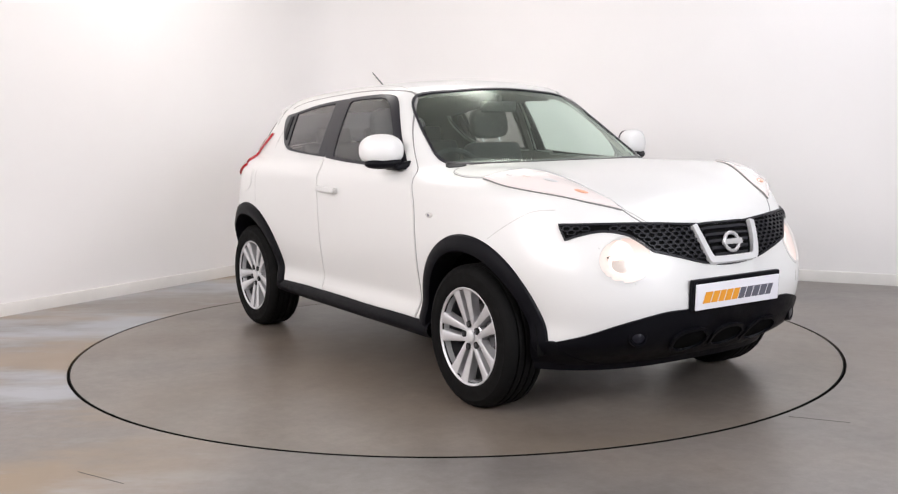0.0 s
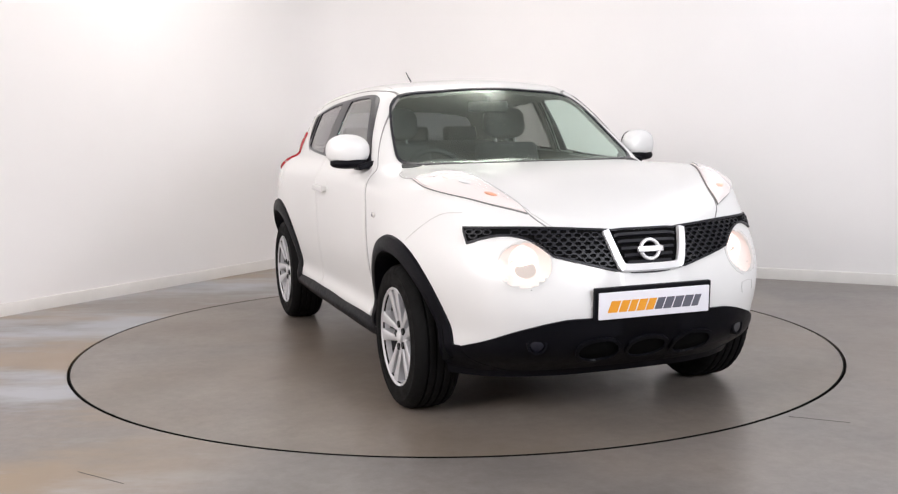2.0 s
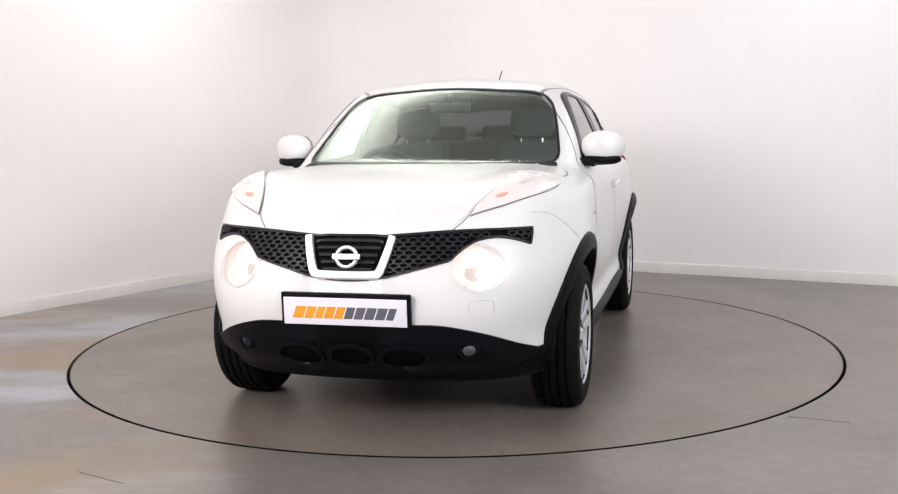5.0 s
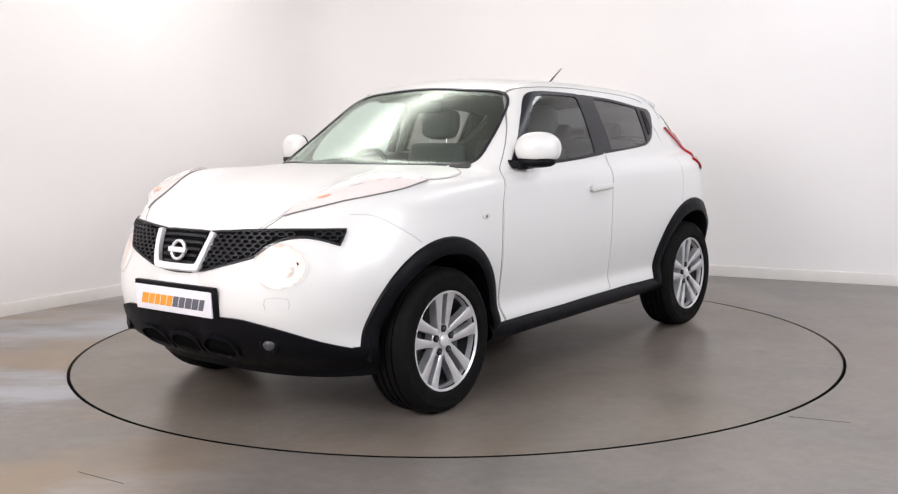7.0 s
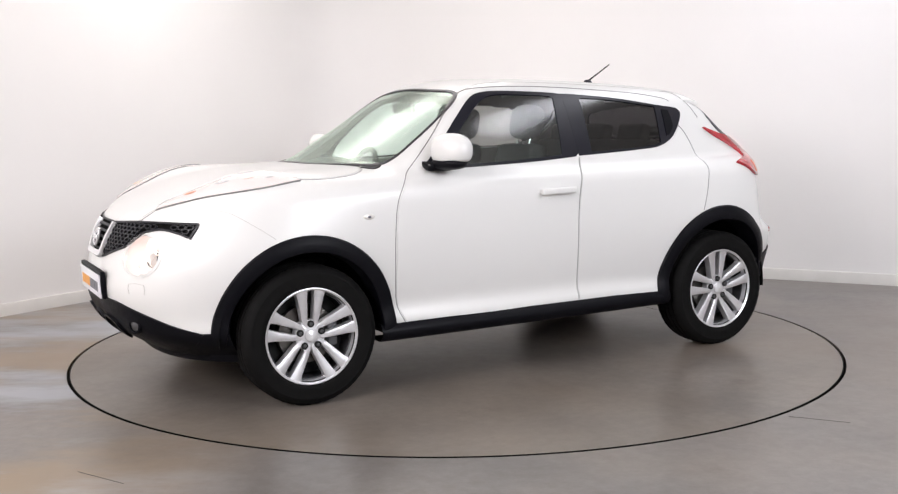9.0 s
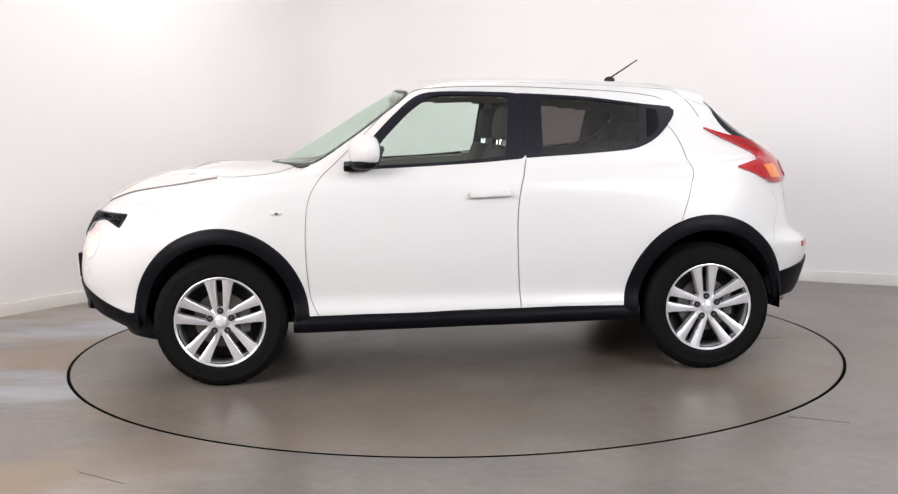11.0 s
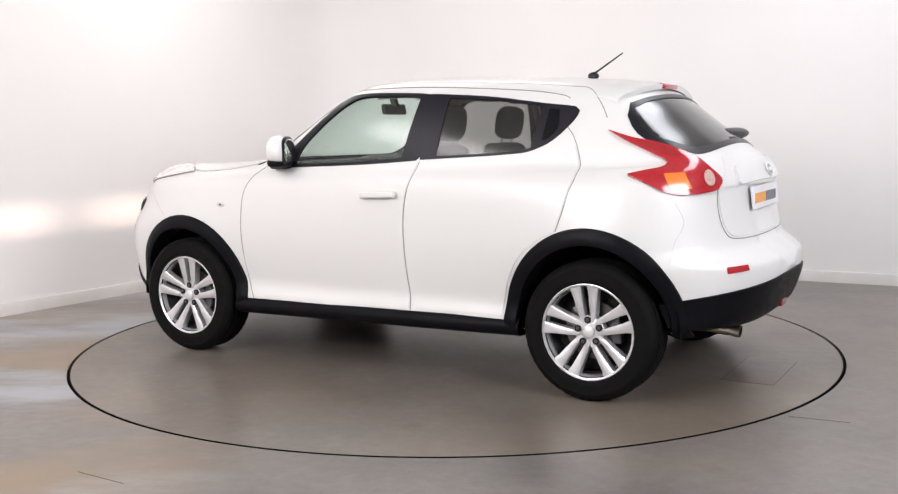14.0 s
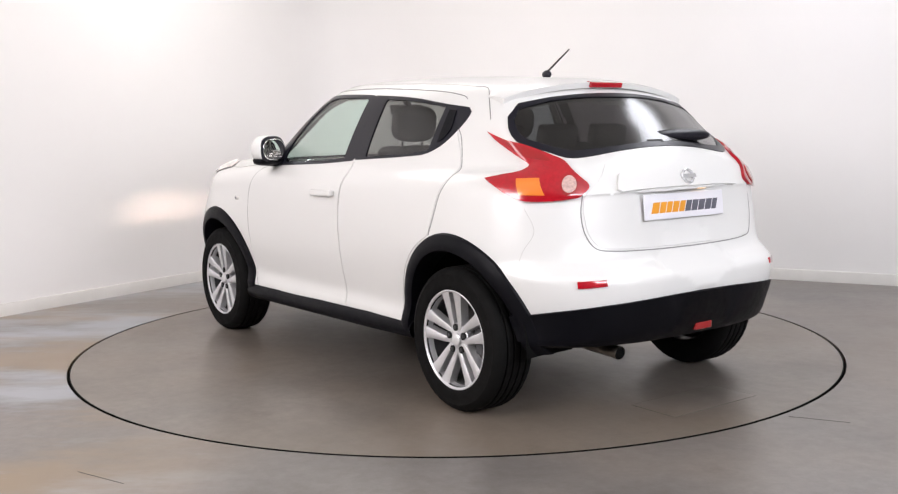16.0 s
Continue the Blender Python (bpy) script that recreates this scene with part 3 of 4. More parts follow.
RG_HALF = [(-1.388, .21), (-1.368, .40), (-1.352, .51), (-1.352, .575), (-1.374, .622), (-1.44, .644), (-1.52, .630), (-1.62, .572), (-1.68, .50), (-1.722, .30)]
RG_HALF_IN = [(-1.410, .21), (-1.390, .39), (-1.374, .495), (-1.376, .555), (-1.396, .600), (-1.45, .620), (-1.515, .607), (-1.60, .542), (-1.652, .475), (-1.697, .29)]


def mirrored(half, first, last):
    return outline(first, *half, last, *[(p[0], -p[1]) for p in reversed(half)])


RG = mirrored(RG_HALF, (-1.396, 0), (-1.738, 0))
RG_IN = mirrored(RG_HALF_IN, (-1.424, 0), (-1.712, 0))
HUB_X, HUB_Z = 1.265, .334


def shrunk(poly, k):
    c = np.mean(poly, axis=0)
    return [tuple(c + (np.array(p) - c) * k) for p in poly]


def shell_points(ns=64, nx=150, ne=160):
    """A grid of places all over one half of the body: front fan, straight middle, rear fan."""
    e = np.radians(-62 + 152 * (np.arange(ne + 1) / ne))
    rows = []
    for k in range(ns):
        rows.append((1.10, math.pi / 2 * k / ns, .62))
    for k in range(nx + 1):
        rows.append((1.10 - 2.2 * k / nx, math.pi / 2, .62 + .10 * k / nx))
    for k in range(1, ns + 1):
        rows.append((-1.10, math.pi / 2 * (1 + k / ns), .72))
    start, way = [], []
    for ax, psi, az in rows:
        d = np.stack([np.cos(e) * math.cos(psi), np.cos(e) * math.sin(psi), np.sin(e)], 1)
        way.append(-d)
        start.append(np.array([ax, 0, az]) + d * 1.7)
    p = meet(np.concatenate(start), np.concatenate(way))
    return p, len(rows), ne + 1


def shell(name, mat, parent, label, lift, keep):
    p, rows, cols = SHELL_P, SHELL_ROWS, SHELL_COLS
    q = p + SHELL_N * lift
    faces = []
    idx = np.arange(rows * cols).reshape(rows, cols)
    quads = np.stack([idx[:-1, :-1], idx[1:, :-1], idx[1:, 1:], idx[:-1, 1:]], -1).reshape(-1, 4)
    c = p[quads].mean(1)
    quads = quads[keep(c[:, 0], np.abs(c[:, 1]), c[:, 2])]
    n = len(q)
    verts = np.concatenate([q, q * [1, -1, 1]])
    faces = [tuple(map(int, f)) for f in quads] + [tuple(int(v) + n for v in f[::-1]) for f in quads]
    used = sorted({v for f in faces for v in f})
    at = {v: i for i, v in enumerate(used)}
    me = bpy.data.meshes.new(name)
    me.from_pydata([tuple(map(float, verts[v])) for v in used], [], [tuple(at[v] for v in f) for f in faces])
    bm = bmesh.new()
    bm.from_mesh(me)
    bmesh.ops.remove_doubles(bm, verts=bm.verts, dist=.0004)
    bm.normal_update()
    bm.verts.index_update()
    at = normals(np.array([v.co for v in bm.verts]))
    for f in bm.faces:
        if f.normal.dot(Vector(at[f.verts[0].index])) < 0:
            f.normal_flip()
    bm.to_mesh(me)
    bm.free()
    me.materials.append(mat)
    me.shade_smooth()
    me.normals_split_custom_set_from_vertices([tuple(map(float, v)) for v in at])
    return part(name, me, mat, parent, label)


SHELL_P, SHELL_ROWS, SHELL_COLS = shell_points()
SHELL_N = normals(SHELL_P)
HOLES_SIDE = [shrunk(WIN_F, .955), shrunk(WIN_R, .955)]
HOLES_TOP = [[tuple(np.array(p) * .5 + np.array(q) * .5) for p, q in zip(a, b)] for a, b in ((WS, WS_IN), (RG, RG_IN))]


def open_at(x, y, z):
    """True where the body is sheet metal, not an opening."""
    ok = np.ones(x.shape, bool)
    for h in HOLES_SIDE:
        ok &= ~(inside(h, x, z) & (y > .45))
    for h in HOLES_TOP:
        ok &= ~(inside(h, x, y) & (z > 1.05))
    for s in (1, -1):
        ok &= ~((((x - s * HUB_X) / .405) ** 2 + ((z - HUB_Z) / .42) ** 2 < 1) & (y > .55))
    turned = np.degrees(np.arctan2(y, x - FRONT_AXIS))
    ok &= ~((((turned - 31.5) / 6.55) ** 2 + ((z - .731) / .0915) ** 2 < 1) & (x > 1.5))
    return ok & (z > np.where(x < -1.5, .36, np.where(np.abs(x) < .95, .30, .255)))


CAR = empty("car")
tagged(CAR, "white small crossover car with black arch trim and lit headlamps", "car")
shell("body", PAINT, CAR, "glossy white painted body shell", 0, open_at)
shell("cabin_lining", CABIN_PALE, CAR, "pale grey cabin trim and roof lining", -.03,
      lambda x, y, z: open_at(x, y, z) & (z > .9) & (x < 1.02) & (x > -1.75))


def arch(sx, mirror):
    """Wheel-arch trim, a raised black band round the upper half of the wheel opening."""
    steps, rows, faces, c = 64, 5, [], sx * HUB_X
    prof = [(1.0, 0.0), (.985, .012), (.93, .020), (.87, .022), (.84, .018), (.828, -.02), (.825, -.09)]
    us, lifts = [], []
    lo, hi = -2, 182
    for k in range(steps + 1):
        a = radians(lo + (hi - lo) * k / steps)
        for r, h in prof:
            us.append((c + .448 * r * math.cos(a), HUB_Z + (.476 if sx > 0 else .490) * r * math.sin(a)))
            lifts.append(h)
    p = laid("side", us)
    nm = normals(p)
    nm[:, 2] *= .3
    p = p + nm * np.array(lifts)[:, None]
    m = len(prof)
    faces = [(k * m + r, k * m + r + 1, (k + 1) * m + r + 1, (k + 1) * m + r) for k in range(steps) for r in range(m - 1)]
    if mirror:
        p = p * [1, -1, 1]
    part("arch_trim", mesh_of("arch_trim", p, faces, CLAD), CLAD, CAR, "matt black plastic wheel-arch trim")
    v, f = lathe([(.420, .785), (.405, .70), (.40, .50), (.05, .49)], 40, a0=-4, a1=184)
    v = [(x + c, y * (-1 if mirror else 1), z + HUB_Z) for x, y, z in v]
    part("wheel_arch_liner", mesh_of("wheel_arch_liner", v, f, LINER), LINER, CAR)


for sx in (1, -1):
    for mir in (False, True):
        arch(sx, mir)


def sill(mirror):
    prof = [(.70, .272), (.775, .262), (.826, .264), (.850, .276), (.863, .298), (.864, .318), (.855, .338), (.838, .352), (.80, .352)]
    xs = [-.90, -.86, -.5, 0, .5, .84, .90]
    verts = [(x, (y - (.01 if abs(x) > .85 else 0)) * (-1 if mirror else 1), z + .010 * (-x + .2)) for x in xs for y, z in prof]
    m = len(prof)
    faces = [(i * m + j, i * m + j + 1, (i + 1) * m + j + 1, (i + 1) * m + j) for i in range(len(xs) - 1) for j in range(m - 1)]
    part("sill", mesh_of("sill", verts, faces, CLAD), CLAD, CAR, "matt black plastic side sill")


sill(False)
sill(True)


def floorpan():
    bm = bmesh.new()
    box(bm, (2.9, 1.0, .10), Matrix.Translation((.1, 0, .30)), .02)
    box(bm, (1.62, 1.44, .12), Matrix.Translation((0, 0, .32)), .02)
    box(bm, (.62, 1.0, .42), Matrix.Translation((1.35, 0, .45)), .02)
    box(bm, (.50, .9, .22), Matrix.Translation((-1.42, 0, .47)), .02)
    part("floorpan", bm, DARK, CAR)
    for sx in (1, -1):
        v, f = tube([(sx * HUB_X, -.72, HUB_Z - .04), (sx * HUB_X, .72, HUB_Z - .04)], .045)
        part("axle", mesh_of("axle", v, f, DARK), DARK, CAR)


floorpan()


def windows():
    for mir in (False, True):
        band("window_frame", WIN_F, GLS_F, "side", .003, .010, GLOSSY, CAR, "gloss black window surround and pillar", mir)
        panel("side_window", GLS_F, "side", -.002, .004, GLASS_S, CAR, "lightly tinted front door glass", mir, du=.03, dv=.03)
        band("window_frame", WIN_R, GLS_R, "side", .003, .010, GLOSSY, CAR, "gloss black rear window surround", mir)
        panel("side_window", GLS_R, "side", -.002, .004, GLASS_P, CAR, "dark privacy glass of the rear door", mir, du=.03, dv=.03)
        panel("hidden_door_handle", outline((-.985, 1.375, 1), (-1.035, 1.370, 1), (-1.04, 1.285), (-1.0, 1.235), (-.972, 1.225, 1)), "side", .008, .012, CLAD, CAR, "black rear door pull", mir, dv=.02)
    band("windscreen_frit", WS, WS_IN, "top", .004, .012, GLOSSY, CAR, "black edge of the windscreen", rows=2)
    panel("windscreen", WS_IN, "top", -.001, .004, GLASS_F, CAR, "clear greenish windscreen", du=.03, dv=.03)
    band("rear_window_frit", RG, RG_IN, "top", .004, .012, GLOSSY, CAR, "black edge of the rear window", rows=2)
    panel("rear_window", RG_IN, "top", -.001, .004, GLASS_R, CAR, "dark tinted rear window", du=.03, dv=.03)


windows()


def wheel():
    w = empty("wheel")
    prof = [(.215, -.095), (.232, -.108), (.262, -.112), (.295, -.108), (.318, -.098), (.330, -.082)]
    for g in (-.055, -.018, .018, .055):
        prof += [(.334, g - .009), (.333, g - .005), (.325, g - .004), (.325, g + .004), (.333, g + .005), (.334, g + .009)]
    prof += [(.330, .082), (.318, .098), (.300, .107), (.297, .1085), (.294, .1075), (.262, .112), (.240, .110), (.230, .103), (.222, .098), (.215, .095), (.215, -.095)]
    v, f = lathe(prof, 144)
    m = len(prof)
    for i, q in enumerate(v):
        # cross cuts of the tread on both shoulders
        if i // m % 3 == 0 and prof[i % m][0] > .317 and .06 < abs(prof[i % m][1]) < .1:
            v[i] = (q[0] * .994, q[1], q[2] * .994)
    part("tyre", mesh_of("tyre", v, f, RUBBER), RUBBER, w, "black road tyre with grooved tread")
    # The barrel is silver; the shade inside the rim is put into its colour.
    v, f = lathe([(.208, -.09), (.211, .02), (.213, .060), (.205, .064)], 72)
    part("barrel", mesh_of("barrel", v, f, ALLOY_DARK), ALLOY_DARK, w, "inner barrel of the silver rim with shade put into its colour")
    v, f = lathe([(.213, .060), (.215, .088), (.218, .099), (.226, .104), (.232, .102), (.233, .096), (.226, .090)], 72)
    part("rim", mesh_of("rim", v, f, ALLOY), ALLOY, w, "silver alloy rim")
    # Dark disc added for the shade behind the spokes.
    v, f = lathe([(.001, -.02), (.20, -.02), (.20, -.03), (.001, -.03)], 40)
    part("wheel_back", mesh_of("wheel_back", v, f, DARK), DARK, w)
    v, f = lathe([(.05, .02), (.14, .02), (.142, .012), (.142, -.005), (.05, -.005)], 40)
    part("brake_disc", mesh_of("brake_disc", v, f, STEEL), STEEL, w, "bare steel brake disc")
    cal = bmesh.new()
    box(cal, (.05, .05, .13), Matrix.Translation((-.12, .025, 0)), .01)
    part("brake_caliper", cal, ALLOY_DARK, w)
    sp = []
    secs = [(.040, .018, .010, .078), (.062, .0255, .0125, .081), (.085, .0295, .0150, .083), (.13, .0345, .0185, .089), (.180, .0405, .0230, .094), (.208, .0455, .0290, .098), (.221, .047, .0325, .099)]
    verts, faces = [], []
    for r, off, half, h in secs:
        for dy, k in ((-half, .55), (-half * .72, 1), (half * .72, 1), (half, .55), (half, -1), (-half, -1)):
            verts.append((r, h - .007 + .007 * k if k > 0 else h - .045, off + dy))
    for i in range(len(secs) - 1):
        for k in range(6):
            faces.append((i * 6 + k, i * 6 + (k + 1) % 6, (i + 1) * 6 + (k + 1) % 6, (i + 1) * 6 + k))
    faces += [tuple(range(6)), tuple(range(len(secs) * 6 - 6, len(secs) * 6))]
    me = mesh_of("spoke", verts, faces, ALLOY)
    me2 = mesh_of("spoke", [(x, y, -z) for x, y, z in verts], faces, ALLOY)
    for k in range(5):
        for m in (me, me2):
            s = part("spoke", m, ALLOY, w)
            s.matrix_basis = Matrix.Rotation(radians(-90 - 72 * k), 4, "Y")
    v, f = lathe([(.001, .090), (.026, .089), (.030, .086), (.031, .078), (.066, .076), (.074, .070), (.076, .03)], 40)
    part("hub", mesh_of("hub", v, f, ALLOY), ALLOY, w)
    v, f = lathe([(.001, .0925), (.022, .0915), (.026, .089)], 24)
    part("centre_cap", mesh_of("centre_cap", v, f, SATIN), SATIN, w, "silver wheel centre cap")
    nut_v, nut_f = lathe([(.001, .0895), (.007, .0895), (.009, .087), (.009, .050)], 6)
    # Wells are raised dark discs; the shade of the recess is their colour.
    well_v, well_f = lathe([(.0165, .0765), (.0165, .0848), (.001, .0848)], 20)
    nut, well = mesh_of("wheel_nut", nut_v, nut_f, ALLOY_DARK), mesh_of("nut_well", well_v, well_f, DARK)
    for k in range(5):
        a = radians(90 + 72 * k)
        for n, m in (("wheel_nut", nut), ("nut_well", well)):
            o = part(n, m, ALLOY, w)
            o.location = (.056 * math.cos(a), 0, .056 * math.sin(a))
    return w


def wheels():
    first = wheel()
    first.parent = CAR
    y = .762
    first.matrix_basis = pose(HUB_X, y, HUB_Z)
    for sx, sy, spin in ((-1, 1, 5), (1, -1, 14), (-1, -1, 33)):
        c = copy_thing(first, pose(sx * HUB_X, sy * y, HUB_Z, 0, spin, 180 if sy < 0 else 0))
        c.parent = CAR


wheels()


# ---- doors, bonnet, tailgate and seams ----
def rear(*pts):
    return [(*turn("rear", *p[:3]), *p[3:]) for p in pts]


def ahead(*pts):
    return [(*turn("front", *p[:3]), *p[3:]) for p in pts]


def both(half):
    """A whole outline from its half of degrees above zero."""
    return half + [(-p[0], *p[1:]) for p in reversed(half) if p[0] > .01]


DOOR_F = outline((.765, .352, 1), (.800, .426), (.817, .54), (.819, .66), (.817, .79), (.798, .935), (.738, 1.042), (.668, 1.085, 1), (.636, 1.076, 1), (.01, 1.099), (-.306, 1.120, 1), (-.290, 1.04), (-.266, .949),
                 (-.254, .83), (-.253, .714), (-.260, .534), (-.271, .366, 1), (.258, .350))
DOOR_R = outline((-.320, 1.122, 1), (-.60, 1.138), (-.86, 1.155), (-.95, 1.177), (-1.03, 1.220), (-1.085, 1.275, 1), (-1.155, 1.164), (-1.180, 1.063), (-1.160, .98), (-1.140, .90), (-1.106, .800, 1), (-1.0, .745), (-.91, .665), (-.85, .56),
                 (-.815, .44), (-.808, .374, 1), (-.279, .368, 1), (-.267, .534), (-.261, .714), (-.262, .83), (-.276, .949), (-.300, 1.05))
HANDLE_CUP = outline((-.045, .985), (-.105, 1.00), (-.165, .985), (-.17, .935), (-.105, .912), (-.05, .93))


def door(poly, name, mirror, label):
    d = panel(name, poly, "side", .004, .006, PAINT, CAR, label, mirror, du=.04, dv=.04)
    return d


def doors():
    for mir in (False, True):
        k = -1 if mir else 1
        d = door(DOOR_F, "front_door", mir, "white front door")
        door(DOOR_R, "rear_door", mir, "white rear door")
        strip("door_gap", [(.770, .346), (.809, .44), (.825, .62), (.825, .79), (.805, .94), (.745, 1.048), (.668, 1.120), (.52, 1.262), (.39, 1.385), (.26, 1.482), (.13, 1.502), (-.10, 1.506),
                           (-.37, 1.499), (-.81, 1.472), (-1.02, 1.445), (-1.075, 1.425)], "side", .0038, .0012, SEAM, CAR, "", mir)
        strip("door_gap", [(-.275, .362), (-.2635, .534), (-.257, .714), (-.258, .83), (-.271, .949), (-.297, 1.05), (-.314, 1.122)], "side", .0038, .0012, SEAM, CAR, "", mir)
        strip("door_gap", [(-1.112, .80), (-1.146, .90), (-1.167, .98), (-1.188, 1.063), (-1.162, 1.166), (-1.125, 1.245), (-1.09, 1.285)], "side", .0038, .0012, SEAM, CAR, "", mir)
        cup = panel("handle_cup", HANDLE_CUP, "side", .0055, .003, PAINT, d, "", mir, du=.02, dv=.02)
        bm = bmesh.new()
        box(bm, (.215, .020, .034), Matrix.Translation((-.115, k * .885, .955)) @ Matrix.Rotation(radians(1.5), 4, "Y"), .0095)
        box(bm, (.022, .026, .026), Matrix.Translation((-.022, k * .872, .953)), .006)
        box(bm, (.05, .026, .028), Matrix.Translation((-.195, k * .872, .957)), .006)
        part("door_handle", bm, PAINT, d, "white pull handle")
        bm = bmesh.new()
        ball(bm, (.030, .006, .013), Matrix.Translation((.966, k * .872, .878)), 20, 10)
        part("side_repeater", bm, CLEAR_SOLID, CAR, "clear oval side indicator")
        bm = bmesh.new()
        ball(bm, (.010, .005, .007), Matrix.Translation((.966, k * .876, .878)), 12, 8)
        part("repeater_bulb", bm, GREY_INK, CAR)
        strip("bumper_seam", [(1.70, .935), (1.615, .925), (1.52, .868), (1.425, .80)], "side", .003, .0012, SEAM_PALE, CAR, "", mir)
        strip("bumper_seam", rear((-1.655, .775, .945), (-1.70, .76, .85), (-1.66, .79, .76), (-1.635, .80, .67)), "rear", .002, .0008, SEAM_PALE, CAR, "", mir)
        strip("roof_seam", [(-1.06, .55), (-1.14, .545), (-1.22, .60), (-1.275, .638)], "top", .0036, .0012, SEAM, CAR, "", mir)
        strip("roof_channel", [(.285, .50), (.18, .515), (0, .53), (-.4, .545), (-1.06, .55)], "top", .0036, .0015, SEAM_PALE, CAR, "", mir)
    panel("fuel_flap", outline((-1.245, 1.035), (-1.36, 1.02), (-1.385, .98), (-1.37, .905), (-1.25, .91), (-1.225, .96)), "side", .004, .005, PAINT, CAR, "white fuel filler flap", True)


CLEAR_SOLID = material("clear_plastic", (.75, .73, .70), .12, coat=1.0)
SEAM_PALE = material("seam_pale", (.56, .55, .53), .8)
doors()
HALF_HOOD = [(1.985, .19), (1.950, .368), (1.872, .450, 1), (1.76, .490), (1.62, .545), (1.50, .592), (1.38, .640), (1.275, .728, 1), (1.18, .752), (1.08, .752), (.98, .722), (.915, .655), (.895, .585, 1), (1.022, .25), (1.045, 0)]
HOOD_LINE = outline((1.998, 0), *HALF_HOOD, *[(p[0], -p[1], *p[2:]) for p in reversed(HALF_HOOD[:-1])])
panel("bonnet", HOOD_LINE, "top", .004, .008, PAINT, CAR, "glossy white bonnet", du=.04, dv=.04)
for mir in (False, True):
    strip("bonnet_gap", [(1.975, .39), (1.935, .408), (1.872, .458), (1.76, .499), (1.62, .553)], "top", .0036, .0015, SEAM, CAR, "", mir)
    strip("bonnet_gap", [(1.275, .738), (1.18, .761), (1.08, .761), (.975, .731), (.906, .660), (.885, .59)], "top", .0036, .0015, SEAM, CAR, "", mir)
    panel("cowl", outline((.80, .66), (.87, .585), (.885, .60), (.845, .672)), "top", .004, .006, CLAD, CAR, "black corner of the windscreen cowl", mir, du=.02, dv=.02)
panel("cowl_strip", outline((1.022, 0), (1.000, .25), (.868, .565, 1), (.888, .580, 1), (1.022, .255), (1.042, 0), (1.022, -.255), (.888, -.580, 1), (.868, -.565, 1), (1.000, -.25)), "top", .002, .006, CLAD, CAR, "black scuttle strip under the windscreen")

GATE = outline(*both([(0, .757), (8, .757), (20, .760), (30, .766), (34.5, .782), (37.5, .84), (38.6, .92), (38.8, .985, 1), (33, 1.07, 1), (30, 1.135), (14, 1.142)]) )
panel("tailgate", GATE, "rear", .004, .008, PAINT, CAR, "white tailgate", du=2.5, dv=.04)
GATE_GAP = [(38.9, 1.0), (39.4, .92), (38.3, .835), (35.3, .772), (30, .756), (20, .750), (8, .747), (0, .747), (-8, .747), (-20, .750), (-30, .756), (-35.3, .772), (-38.3, .835), (-39.4, .92), (-38.9, 1.0)]
strip("tailgate_gap", GATE_GAP, "rear", .0045, .0015, SEAM, CAR)


# ---- front end ----
def grille():
    half = ahead((1.997, 0.0, .858), (1.988, .19, .861), (1.945, .38, .872), (1.875, .543, .876), (1.735, .706, .874, 1), (1.772, .700, .812, 1), (1.815, .655, .832), (1.866, .585, .847), (1.914, .514, .838), (1.957, .461, .808), (1.998, .416, .765, 1), (2.037, .29, .732), (2.062, .132, .694), (2.065, 0, .684))
    poly = outline(*both(half), n=5)
    g = panel("grille", poly, "front", .004, .010, GAP, CAR, "black honeycomb front grille", du=2.0, dv=.02)
    w, h = 2.35, .0205
    faces = []
    rows = int(.22 / (h * .75)) + 1
    for r in range(rows):
        z = .68 + r * h * .78
        for c in range(-30, 31):
            a = (c + (.5 if r % 2 else 0)) * w
            hexa = [(a + w * .50 * u, z + h * .5 * v) for u, v in ((1, .35), (.55, 1), (-.55, 1), (-1, .35), (-1, -.35), (-.55, -1), (.55, -1), (1, -.35))]
            lim = 9.6 + 1.9 * (z - .69) / .16
            if abs(a) < lim or inside(poly, [p[0] for p in hexa], [p[1] for p in hexa]).sum() < 8:
                continue
            inn = [(a + (p[0] - a) * .70, z + (p[1] - z) * .66) for p in hexa]
            for i in range(8):
                j = (i + 1) % 8
                faces.append([hexa[i], hexa[j], inn[j], inn[i]])
    v, f, _ = skin(faces, "front", .013, .010)
    tagged(part("honeycomb", mesh_of("honeycomb", v, f, MESHED, smooth=False), MESHED, g, "black plastic honeycomb mesh"), kind="stuff")
    edge = [p for p in outline(*both(half), n=4)]
    strip("grille_rim", edge + edge[:1], "front", .008, .009, MESHED, g, n=1, depth=.010)
    for i in range(5):
        z = .722 + i * .028
        e = 5.6 + 3.9 * (z - .70) / .15
        strip("bar", [(-e, z), (-e / 2, z), (0, z), (e / 2, z), (e, z)], "front", .011, .016, MESHED, g, n=3, depth=.012)
    vee = [(11.4, .853), (10.3, .80), (8.9, .735), (8.0, .708), (6.6, .699), (0, .696), (-6.6, .699), (-8.0, .708), (-8.9, .735), (-10.3, .80), (-11.4, .853)]
    strip("badge_frame", vee, "front", .026, .026, SATIN, CAR, "satin silver U-shaped grille frame", depth=.024, n=6)


grille()


